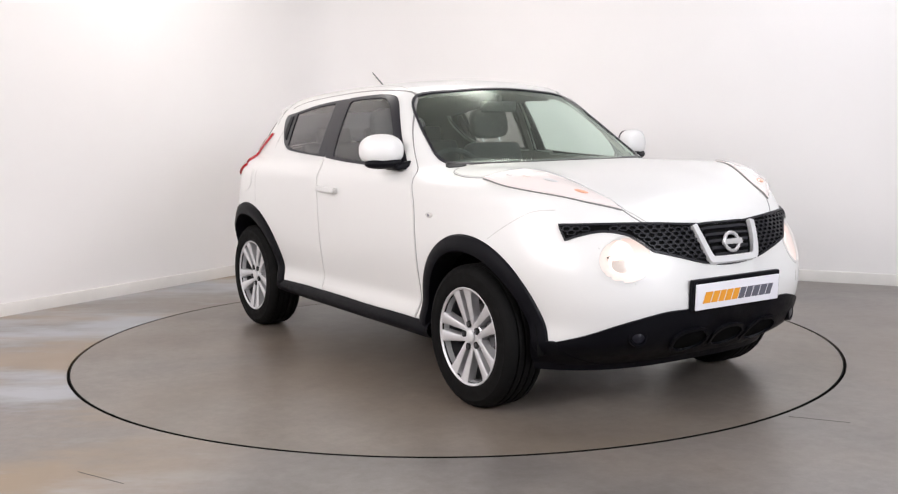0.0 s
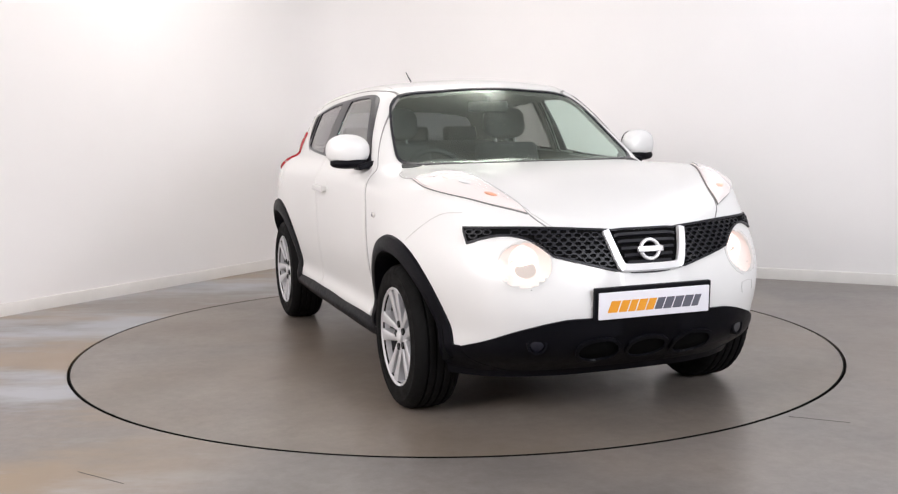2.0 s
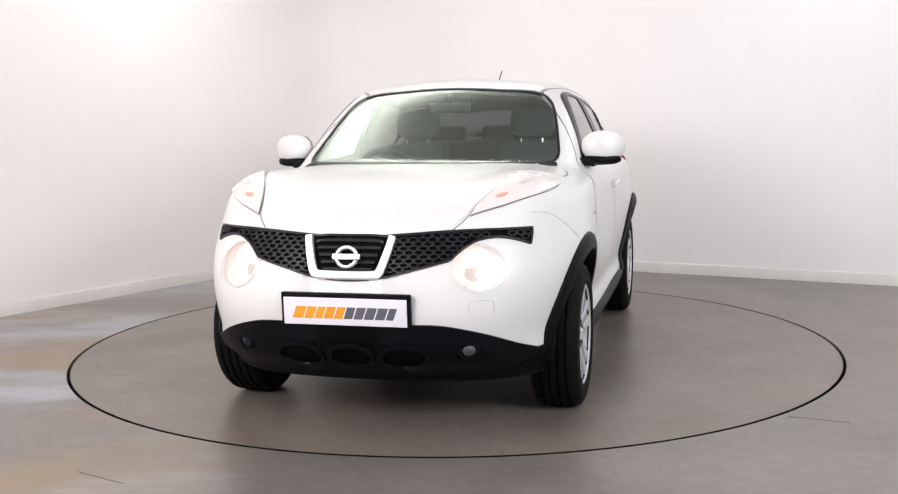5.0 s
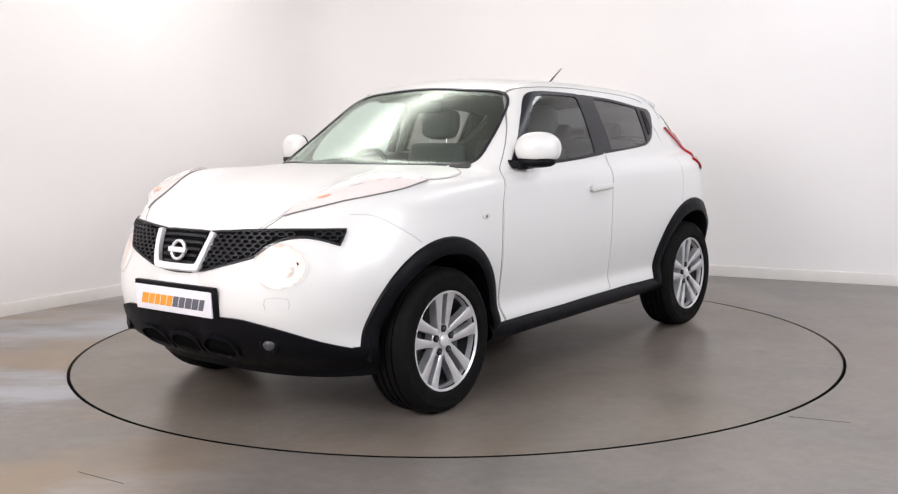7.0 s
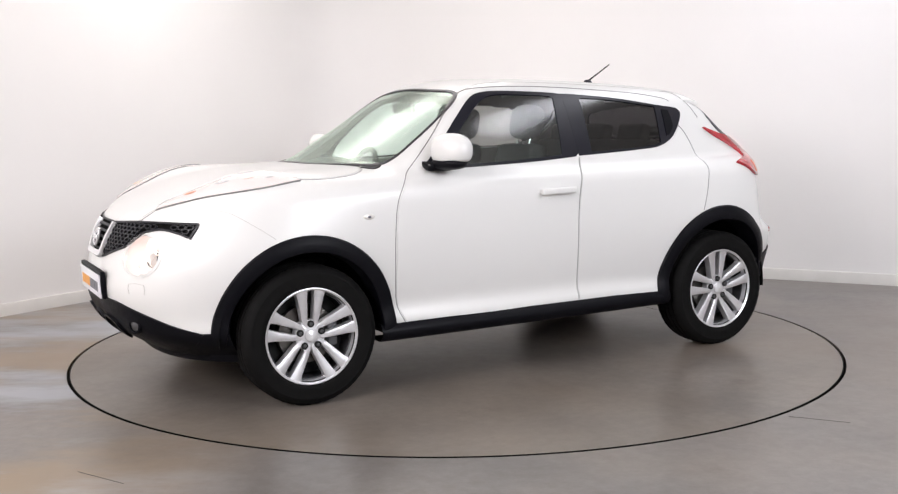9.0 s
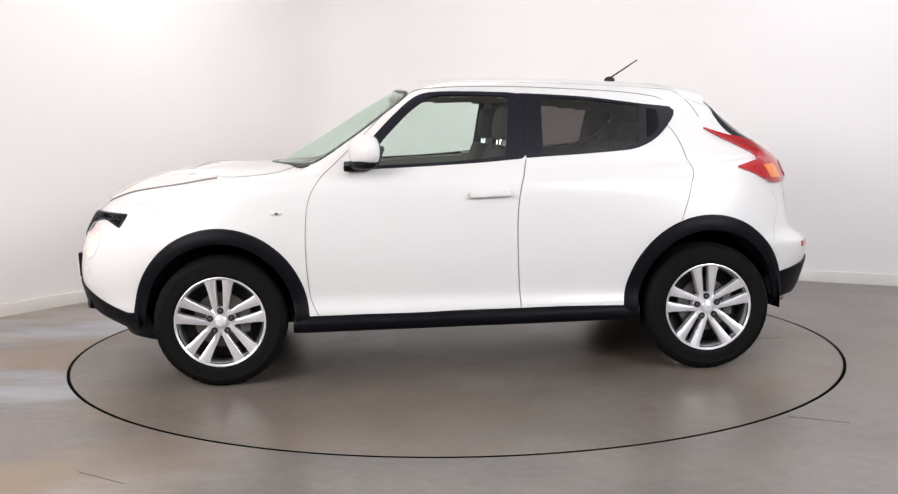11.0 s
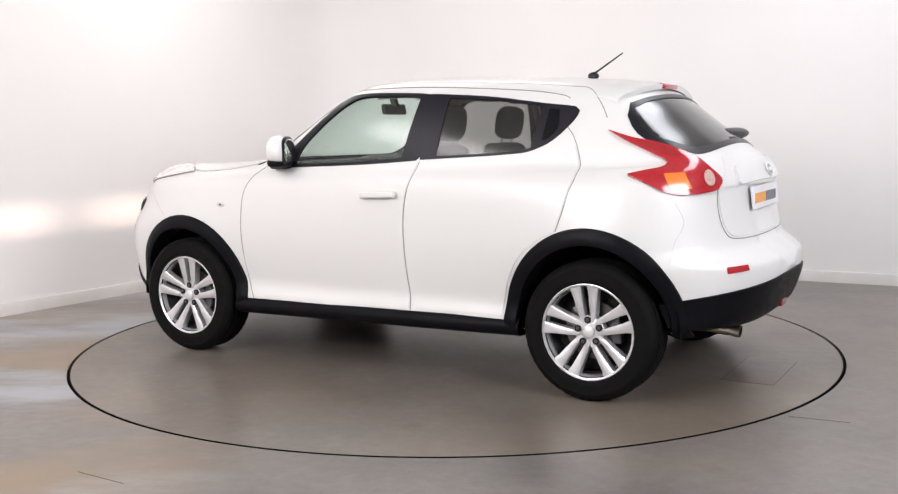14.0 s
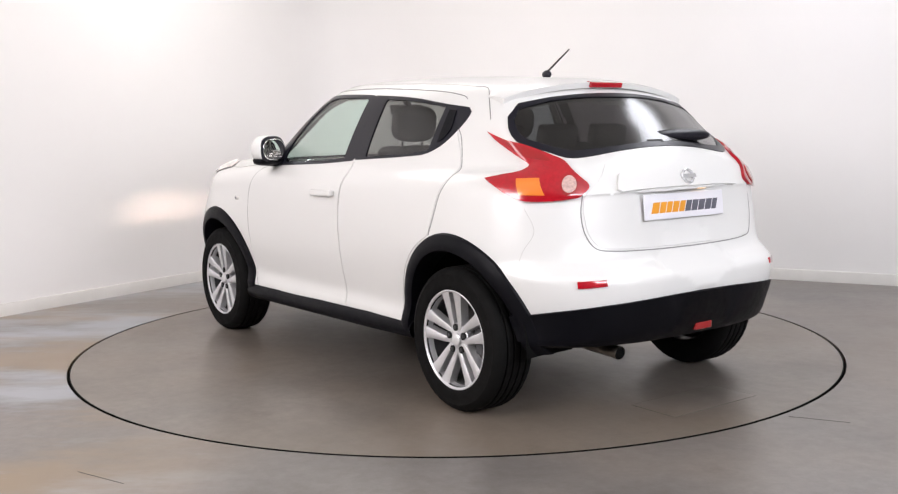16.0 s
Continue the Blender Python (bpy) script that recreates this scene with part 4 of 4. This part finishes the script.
def badge(place, rx, rz, size):
    """A plain ring with a cross bar."""
    m = pose(*place, rx, 0, rz)
    v, f = [], []
    n, q = 40, 10
    for i in range(n):
        a = 2 * math.pi * i / n
        for j in range(q):
            b = 2 * math.pi * j / q
            r = size * (.83 + .17 * math.cos(b))
            v.append(m @ Vector((r * math.cos(a), size * .16 * math.sin(b), r * .93 * math.sin(a))))
    f = [(i * q + j, i * q + (j + 1) % q, (i + 1) % n * q + (j + 1) % q, (i + 1) % n * q + j) for i in range(n) for j in range(q)]
    b = part("badge_ring", mesh_of("badge_ring", v, f, CHROME), CHROME, CAR, "chrome ring badge")
    bm = bmesh.new()
    box(bm, (size * 2.25, size * .30, size * .46), m @ Matrix.Translation((0, -.004, 0)), size * .06)
    part("badge_bar", bm, CHROME, b)


badge((2.062, 0, .780), -14, 90, .052)
badge((-1.884, 0, 1.062), -20, -90, .040)


def number_plate(place, rx, rz, backing):
    """A show plate: white board with slanted printed blocks, orange then grey."""
    m = pose(*place, rx, 0, rz)
    bm = bmesh.new()
    box(bm, (.525, .008, .112), m, .003)
    p = part("show_plate", bm, PLATE_WHITE, CAR, "white show plate with orange and grey printed blocks")
    if backing:
        bm = bmesh.new()
        box(bm, (.552, .022, .132), m @ Matrix.Translation((0, .016, .008)), .005)
        part("plate_holder", bm, CLAD, p, "black plate holder")
    widths = [1.15, 1.0, .9, 1.0, .95, .95, 1.0, 1.05, 1.05, .85]
    x, unit = -.218, .436 / sum(widths)
    for i, w in enumerate(widths):
        a, b = x + unit * .07, x + unit * (w - .07)
        x += unit * w
        lean, h = .009, .024
        vs = [m @ Vector((u + (lean if z > 0 else -lean), y, z - .004)) for y in (-.0052, -.0035) for u, z in ((a, -h), (b, -h), (b, h), (a, h))]
        fs = [(0, 1, 2, 3), (4, 7, 6, 5), (0, 4, 5, 1), (1, 5, 6, 2), (2, 6, 7, 3), (3, 7, 4, 0)]
        part("print_block", mesh_of("print_block", vs, fs, ORANGE if i < 5 else GREY_INK, smooth=False), ORANGE, p)


number_plate((2.103, 0, .562), 3, 90, True)
number_plate((-1.866, 0, .932), -6, -90, False)


def headlamps():
    for k in (1, -1):
        def ellipse(a, b, n=48):
            return [(31.5 + a * math.cos(t), .731 + b * math.sin(t)) for t in (2 * math.pi * i / n for i in range(n))]
        h = band("headlamp", ellipse(7.3, .1005), ellipse(6.4, .090), "front", .003, .010, PAINT, CAR, "white ring round a lit headlamp", k < 0, rows=2, steps=72)
        panel("lens", ellipse(6.6, .0935), "front", .010, .012, CLEAR, h, "clear round lens", k < 0, du=1.5, dv=.02)
        rings, spin = [1.0, .96, .85, .7, .55, .42], 40
        uv = [(31.5 + 7.0 * r * math.cos(2 * math.pi * q / spin), .731 + .0985 * r * math.sin(2 * math.pi * q / spin)) for r in rings for q in range(spin)]
        p = laid("front", uv)
        p = p + normals(p) * np.repeat([-.004, -.02, -.042, -.062, -.076, -.084], spin)[:, None]
        f = [(a * spin + q, a * spin + (q + 1) % spin, (a + 1) * spin + (q + 1) % spin, (a + 1) * spin + q) for a in range(5) for q in range(spin)]
        part("bowl", mesh_of("bowl", p * [1, k, 1], f, LAMP_BOWL), LAMP_BOWL, h, "silver lamp bowl with the lamp's light put into its own glow")
        # the beam looks straight ahead out of a long dark tube
        ahead_m = pose(1.945, k * .494, .733, 0, 0, 90)
        for nm, prof, mat in (("beam_tube", [(.050, -.065), (.047, -.065), (.046, -.20), (.0005, -.20)], DARK), ("beam_lens", [(.0005, -.016), (.030, -.021), (.055, -.032), (.076, -.047)], BEAM_GLASS), ("beam_source", [(.0005, -.190), (.034, -.190), (.034, -.195)], BEAM)):
            v, f = lathe([(r, -q) for r, q in prof], 32)
            wide = (1, 1) if nm == "beam_lens" else (1.2, .26)
            part(nm, mesh_of(nm, [ahead_m @ Vector((q[0] * wide[0], q[1], q[2] * wide[1])) for q in v], f, mat), mat, h)
        mir = k < 0
        outer = outline((1.866, .468, 1), (1.775, .585), (1.69, .660), (1.60, .715), (1.50, .752), (1.40, .768), (1.262, .762, 1), (1.32, .690), (1.38, .650), (1.50, .602), (1.62, .553), (1.74, .506))
        inner = shrunk(outer, .97)
        t = panel("turn_lamp", outer, "top", .0080, .014, SEAM, CAR, "long clear front turn lamp", mir, du=.02, dv=.02)
        panel("reflector", shrunk(outer, .986), "top", .0115, .004, REFLECTOR_GLOW, t, "silver reflector brightened by an added weak glow", mir, du=.02, dv=.02)
        panel("cover", inner, "top", .018, .008, TURN_LENS, t, "clear lens", mir, du=.014, dv=.014)
        for x, y, r, mat in ((1.725, .575, .034, AMBER_BULB), (1.60, .640, .034, SATIN), (1.49, .678, .030, LAMP_BOWL), (1.40, .702, .026, SATIN)):
            z = float(laid("top", [(x, y)])[0][2])
            bm = bmesh.new()
            ball(bm, (r * 1.1, r * .62, .006), pose(x, k * y, z + .010, 0, 12, k * -28), 16, 8)
            part("bulb", bm, mat, t)


headlamps()


def lower_front():
    half = ahead((2.075, 0.0, .512), (2.070, .286, .512), (2.049, .403, .506), (1.977, .553, .466), (1.861, .667, .410), (1.745, .735, .372, 1))
    half = [(h[0], *h[1:]) for h in half] + [(55.5, .372, 1), (57.0, .245, 1), (30, .235), (0, .235)]
    b = panel("lower_bumper", outline(*both(half), n=5), "front", .010, .020, CLAD, CAR, "matt black lower front bumper", du=2.0, dv=.025)
    v, f = [], []
    n = 40
    rim = [(z, off) for z, off in ((.262, .012), (.245, .020), (.225, .010), (.215, -.03), (.215, -.3))]
    turns = [-57 + 114 * i / n for i in range(n + 1)]
    base = laid("front", [(a, max(z, .25)) for a in turns for z, _ in rim])
    for i, a in enumerate(turns):
        for j, (z, off) in enumerate(rim):
            q = base[i * 5 + j]
            v.append((q[0] + off * math.cos(radians(a)), q[1] + off * math.sin(radians(a)), z))
    f = [(i * 5 + j, i * 5 + j + 1, (i + 1) * 5 + j + 1, (i + 1) * 5 + j) for i in range(n) for j in range(4)]
    part("chin_spoiler", mesh_of("chin_spoiler", v, f, CLAD), CLAD, b, "black chin lip")
    for a in (-13.5, 0, 13.5):
        oval = [(a + 5.3 * math.cos(t), .372 + .044 * math.copysign(abs(math.sin(t)) ** .8, math.sin(t))) for t in (2 * math.pi * i / 28 for i in range(28))]
        big = [(a + (p[0] - a) * 1.17, .372 + (p[1] - .372) * 1.3) for p in oval]
        band("intake_lip", big, oval, "front", .022, .016, CLAD, b, rows=2, steps=40)
        # Flat oval on the bumper; the recess shade is its black colour.
        panel("intake", oval, "front", .0115, .004, GAP, b, "air intake, a flat panel with its inner shade as black colour", dv=.02)
    for k in (1, -1):
        m = pose(1.992, k * .487, .405, 0, 0, 90 + k * 24)
        for nm, prof, mat in (("fog_lamp", [(.046, -.02), (.042, .008), (.034, .010), (.031, .0)], CLAD), ("fog_lens", [(.029, .003), (.019, .009), (.0005, .012)], ALLOY_DARK if k > 0 else GLOSSY)):
            v, f = lathe([(r, -h) for r, h in prof], 28)
            part(nm, mesh_of(nm, [m @ Vector(q) for q in v], f, mat), mat, b, "round front fog lamp" if nm == "fog_lamp" else "")
    strip("tow_cover_edge", ahead((2.02, .50, .555), (2.02, .50, .60), (1.97, .585, .60), (1.97, .585, .555)), "front", .0025, .0015, SEAM_PALE, CAR, n=2)
    for k in (False, True):
        panel("corner_cladding", outline((1.74, .375, 1), (1.655, .375, 1), (1.69, .30), (1.70, .24, 1), (1.80, .24, 1)), "side", .012, .02, CLAD, CAR, "", k)


lower_front()


# ---- rear end ----
def tail_end():
    lens = [(-1.290, 1.268, 1), (-1.40, 1.234), (-1.513, 1.205), (-1.627, 1.160), (-1.695, 1.121), (-1.755, 1.066), (-1.780, 1.030), (-1.776, .996), (-1.73, .978), (-1.656, .974),
            (-1.605, .986), (-1.52, 1.028), (-1.435, 1.062, 1), (-1.51, 1.078), (-1.575, 1.094), (-1.578, 1.118), (-1.505, 1.158), (-1.37, 1.222)]
    for mir in (False, True):
        t = panel("tail_lamp", outline(*lens, n=5), "side", .016, .020, RED_LENS, CAR, "red boomerang-shaped tail lamp", mir, du=.015, dv=.015)
        panel("indicator_lens", outline((-1.585, 1.062, 1), (-1.660, 1.066, 1), (-1.695, .998, 1), (-1.618, 1.000, 1)), "side", .0185, .005, AMBER, t, "amber indicator lens", mir, du=.015, dv=.015)
        mid = turn("rear", *laid("side", [(-1.742, 1.040)])[0])
        disc, bezel = ([(mid[0] + 57.3 * r * math.cos(a), mid[1] + r * math.sin(a)) for a in (2 * math.pi * i / 28 for i in range(28))] for r in (.034, .042))
        panel("lens_bezel", bezel, "rear", .0185, .006, RED_DEEP, t, "", mir, du=1.0, dv=.015)
        panel("reversing_lens", disc, "rear", .022, .006, REVERSING, t, "clear round reversing lens", mir, du=1.0, dv=.015)
        panel("lamp_shade", outline((-1.42, 1.222), (-1.513, 1.196), (-1.60, 1.163), (-1.64, 1.135), (-1.56, 1.150), (-1.48, 1.182)), "side", .0175, .004, RED_DEEP, t, "dark red upper lens", mir, du=.015, dv=.015)
        panel("reflector_strip", outline(*rear((-1.850, .647, .645, 1), (-1.920, .545, .648, 1), (-1.924, .543, .624, 1), (-1.853, .646, .617, 1))), "rear", .007, .008, RED_LENS, CAR, "red rear reflector", mir, du=1.5, dv=.02)
    half = rear((-2.03, 0, .566), (-2.022, .23, .563), (-1.941, .516, .545), (-1.80, .68, .52), (-1.665, .765, .495)) + [(58.5, .48, 1), (56, .375, 1), (35, .365), (0, .36)]
    b = panel("rear_lower_bumper", outline(*both(half), n=5), "rear", .010, .020, CLAD, CAR, "matt black lower rear bumper", du=2.0, dv=.025)
    v, f = [], []
    n = 30
    rim = [(z, off) for z, off in ((.385, .012), (.365, .014), (.35, .0), (.345, -.05), (.34, -.35))]
    turns = [-55 + 110 * i / n for i in range(n + 1)]
    base = laid("rear", [(a, max(z, .30)) for a in turns for z, _ in rim])
    for i, a in enumerate(turns):
        for j, (z, off) in enumerate(rim):
            q = base[i * 5 + j]
            v.append((q[0] - off * math.cos(radians(a)), q[1] + off * math.sin(radians(a)), z))
    f = [(i * 5 + j, i * 5 + j + 1, (i + 1) * 5 + j + 1, (i + 1) * 5 + j) for i in range(n) for j in range(4)]
    part("valance", mesh_of("valance", v, f, CLAD), CLAD, b)
    bm = bmesh.new()
    box(bm, (.03, .11, .035), Matrix.Translation((-1.955, -.02, .395)), .006)
    part("rear_fog_lamp", bm, RED_DEEP, b, "dark red rear fog lamp")
    v, f = tube([(-1.50, .40, .325), (-1.70, .40, .320), (-1.80, .40, .314), (-1.86, .40, .306)], .030, 20, False)
    e = part("exhaust", mesh_of("exhaust", v, f, EXHAUST), EXHAUST, CAR, "bare steel exhaust tailpipe")
    # Solid plug; the dark inside of the pipe is put into its colour.
    v, f = tube([(-1.5, .40, .325), (-1.859, .40, .306)], .026, 16)
    part("bore", mesh_of("bore", v, f, GAP), GAP, e)
    bar = outline(*both([(0, 1.112), (14, 1.106), (24, 1.090), (27.5, 1.070), (28.5, 1.012, 1), (27, 1.004, 1), (14, 1.012), (0, 1.014)]))
    panel("tailgate_garnish", bar, "rear", .020, .022, PAINT, CAR, "white grip bar over the rear plate", du=2.0, dv=.03)
    for y in (-.11, .11):
        bm = bmesh.new()
        box(bm, (.02, .05, .006), Matrix.Translation((-1.862, y, 1.005)), .002)
        part("plate_lamp", bm, PLATE_GLOW, CAR, "small warm number-plate lamp")
    bm = bmesh.new()
    box(bm, (.035, .215, .026), pose(-1.360, 0, 1.488, 0, -14, 0), .006)
    part("high_brake_lamp", bm, RED_LENS, CAR, "red high-level brake lamp")
    bm = bmesh.new()
    ball(bm, (.030, .19, .026), pose(-1.655, -.21, 1.240, 0, -38, -6), 28, 12, .8)
    w = part("rear_wiper", bm, GLOSSY, CAR, "black rear wiper")
    bm = bmesh.new()
    box(bm, (.03, .10, .03), pose(-1.70, .02, 1.208, 0, -38, -6), .01)
    part("wiper_hub", bm, SEAL, w)
    bm = bmesh.new()
    ball(bm, (.032, .017, .022), Matrix.Translation((-.945, 0, 1.556)), 20, 12)
    a = part("aerial", bm, GLOSSY, CAR, "black roof aerial")
    v, f = tube([(-.945, 0, 1.566), (-1.112, 0, 1.672)], [.0055, .0035], 8)
    part("mast", mesh_of("mast", v, f, GLOSSY), GLOSSY, a)


REVERSING = material("reversing_plastic", (.60, .40, .36), .10, coat=1.0, vary=.2, scale=90)
PLATE_GLOW = material("plate_glow", (.9, .7, .5), .4, emit=(1, .6, .3), power=3.0)
tail_end()


def mirrors():
    for k in (1, -1):
        bm = bmesh.new()
        vs = ball(bm, (.070, .116, .084), Matrix.Identity(4), 32, 20, .86)
        for q in vs:
            # blunt to the rear, rounded ahead, lower edge flatter
            if q.co.x < -.035:
                q.co.x = -.035 - (abs(q.co.x) - .035) * .25
            if q.co.z < -.05:
                q.co.z = -.05 + (q.co.z + .05) * .4
            q.co.x -= abs(q.co.y) * .12 * (1 if q.co.y > 0 else .4)
        bmesh.ops.transform(bm, matrix=pose(.522, k * .872, 1.181, 0, 0, k * 20) @ Matrix.Diagonal((1, k, 1, 1)), verts=bm.verts)
        h = part("door_mirror", bm, PAINT, CAR, "white door mirror housing")
        bm = bmesh.new()
        ball(bm, (.060, .100, .030), pose(.528, k * .866, 1.116, 0, 0, k * 20), 24, 12, .8)
        box(bm, (.13, .10, .030), pose(.560, k * .790, 1.105, k * -14, 0, 0), .010)
        part("mirror_base", bm, CLAD, h, "black mirror foot")
        bm = bmesh.new()
        ball(bm, (.014, .103, .078), pose(.522 - .041, k * .857, 1.181, 0, 0, k * 20), 28, 14, .8)
        part("mirror_rim", bm, GLOSSY, h)
        bm = bmesh.new()
        ball(bm, (.004, .088, .062), pose(.522 - .053, k * .853, 1.181, 0, 0, k * 20), 28, 14, .8)
        part("mirror_face", bm, MIRROR, h, "mirror glass")


mirrors()


# ---- inside the car ----
def seat(y, name="front_seat"):
    s = empty(name)
    s.parent = CAR
    tagged(s, "black cloth front seat with a headrest on chrome posts")
    bm = bmesh.new()
    box(bm, (.50, .48, .16), pose(.16, y, .60, 0, -6, 0), .05)
    part("seat_cushion", bm, CLOTH, s)
    bm = bmesh.new()
    box(bm, (.13, .47, .60), pose(-.16, y, .90, 0, -14, 0), .05, .86)
    part("backrest", bm, CLOTH, s)
    bm = bmesh.new()
    ball(bm, (.050, .138, .098), pose(-.255, y, 1.315, 0, -10, 0), 24, 16, .62)
    part("headrest", bm, CLOTH, s)
    for d in (-.065, .065):
        v, f = tube([(-.215, y + d, 1.14), (-.245, y + d, 1.26)], .0065)
        part("headrest_post", mesh_of("headrest_post", v, f, CHROME), CHROME, s, "chrome post")


def interior():
    seat(.36)
    seat(-.36)
    bm = bmesh.new()
    box(bm, (.46, 1.22, .16), pose(-.62, 0, .62, 0, -5, 0), .05)
    b = part("rear_bench", bm, CLOTH, CAR, "black cloth rear bench")
    bm = bmesh.new()
    box(bm, (.13, 1.20, .58), pose(-.93, 0, .92, 0, -18, 0), .05)
    part("bench_back", bm, CLOTH, b)
    for y in (-.36, 0, .36):
        bm = bmesh.new()
        box(bm, (.075, .24, .13), pose(-1.02, y, 1.235, 0, -12, 0), .03)
        part("rear_headrest", bm, CLOTH, b)
    bm = bmesh.new()
    box(bm, (.42, 1.34, .10), pose(.80, 0, 1.045, 0, 6, 0), .04)
    box(bm, (.20, 1.30, .34), pose(.66, 0, .90, 0, 0, 0), .05)
    ball(bm, (.16, .20, .045), pose(.66, -.36, 1.085), 20, 10)
    box(bm, (.9, .22, .3), pose(.2, 0, .55, 0, 0, 0), .04)
    part("dashboard", bm, CABIN_DARK, CAR, "dark grey dashboard and console")
    v, f = [], []
    n, q, m = 40, 8, pose(.475, -.36, 1.005, 0, 66, 0)
    for i in range(n):
        a = 2 * math.pi * i / n
        for j in range(q):
            t = 2 * math.pi * j / q
            r = .180 + .016 * math.cos(t)
            v.append(m @ Vector((r * math.cos(a), r * math.sin(a), .016 * math.sin(t))))
    f = [(i * q + j, i * q + (j + 1) % q, (i + 1) % n * q + (j + 1) % q, (i + 1) % n * q + j) for i in range(n) for j in range(q)]
    w = part("steering_wheel", mesh_of("steering_wheel", v, f, CABIN_DARK), CABIN_DARK, CAR, "black steering wheel")
    bm = bmesh.new()
    ball(bm, (.07, .07, .03), m, 20, 10)
    box(bm, (.03, .34, .015), m, .005)
    part("wheel_spokes", bm, CABIN_DARK, w)
    bm = bmesh.new()
    box(bm, (.030, .235, .062), pose(.345, 0, 1.405, 0, 12, 0), .013)
    box(bm, (.04, .03, .06), pose(.34, 0, 1.445, 0, 20, 0), .008)
    part("rear_view_mirror", bm, CABIN_DARK, CAR, "dark interior mirror")
    for k in (1, -1):
        bm = bmesh.new()
        box(bm, (1.46, .03, .50), pose(-.04, k * .765, .79), .01)
        part("door_card", bm, CABIN_DARK, CAR, "dark inner door trim")
    bm = bmesh.new()
    box(bm, (.5, 1.2, .05), pose(-1.40, 0, 1.06), .01)
    part("parcel_shelf", bm, CABIN_DARK, CAR, "dark parcel shelf")


interior()


def spoiler():
    """The roof's overhanging rear lip."""
    nu, nv = 41, 9
    us = [.592 * (2 * i / (nu - 1) - 1) for i in range(nu)]
    lead = laid("top", [(-1.10 - .10 * (y / .6) ** 2, y) for y in us])
    verts, faces = [], []
    for lower in (0, 1):
        for i, y in enumerate(us):
            tip = np.array([-1.372 + .16 * y * y, y, 1.496 - .19 * y * y - .012 * (abs(y) / .59) ** 8])
            for j in range(nv):
                t = j / (nv - 1)
                p = lead[i] * (1 - t) + tip * t
                p[2] += .022 * t * (1 - t) - .001 * (1 - t) + .003
                if lower:
                    p[2] -= .004 + .022 * t
                    p[0] += .008 * t
                verts.append(p)
    n = nu * nv
    for i in range(nu - 1):
        for j in range(nv - 1):
            a, b, c, d = i * nv + j, i * nv + j + 1, (i + 1) * nv + j + 1, (i + 1) * nv + j
            faces += [(a, b, c, d), (n + a, n + d, n + c, n + b)]
        a, d = i * nv + nv - 1, (i + 1) * nv + nv - 1
        faces.append((a, n + a, n + d, d))
    for j in range(nv - 1):
        for i in (0, nu - 1):
            a, b = i * nv + j, i * nv + j + 1
            faces.append((a, n + a, n + b, b))
    part("spoiler", mesh_of("spoiler", verts, faces, PAINT), PAINT, CAR, "white roof spoiler over the rear window")


spoiler()


# ---- marks on the floor ----
def floor_joint(a, b, width=.006):
    d = (Vector(b) - Vector(a)).normalized()
    n = Vector((-d.y, d.x)) * width / 2
    vs = [(*(Vector(p) + s * n), z) for z in (.0005, .0012) for p, s in ((a, -1), (b, -1), (b, 1), (a, 1))]
    fs = [(0, 3, 2, 1), (4, 5, 6, 7), (0, 1, 5, 4), (1, 2, 6, 5), (2, 3, 7, 6), (3, 0, 4, 7)]
    tagged(new("floor_joint", mesh_of("floor_joint", vs, fs, JOINT, smooth=False)), "thin dark joint line in the concrete floor", kind="structure")


JOINT = material("joint_dark", (.10, .092, .085), .8, vary=.3, scale=20)
floor_joint((-1.46, -2.33), (-1.24, -2.47), .004)
floor_joint((1.47, -1.72), (1.70, -1.83), .004)


# ---- what moves ----
def heading(t):
    """Degrees by which the car has turned: it starts gently, then turns steadily."""
    start = curve((0, -56.43), (.5, -57.33), (1, -59.75), (1.5, -63.75), (2, -69.15), (2.5, -75.0))
    return float(start(t)) if t < 2.5 else -45.67 - 11.732 * t


def motions():
    times = [k / 2 for k in range(33)]
    for thing, dx, dy in ((CAR, .013, .081), (TURNTABLE, 0, 0)):
        rows = []
        for t in times:
            a = radians(heading(t))
            rows.append((t, pose(dx * math.cos(a) - dy * math.sin(a), dx * math.sin(a) + dy * math.cos(a), 0, 0, 0, heading(t))))
        walk(thing, rows)


motions()
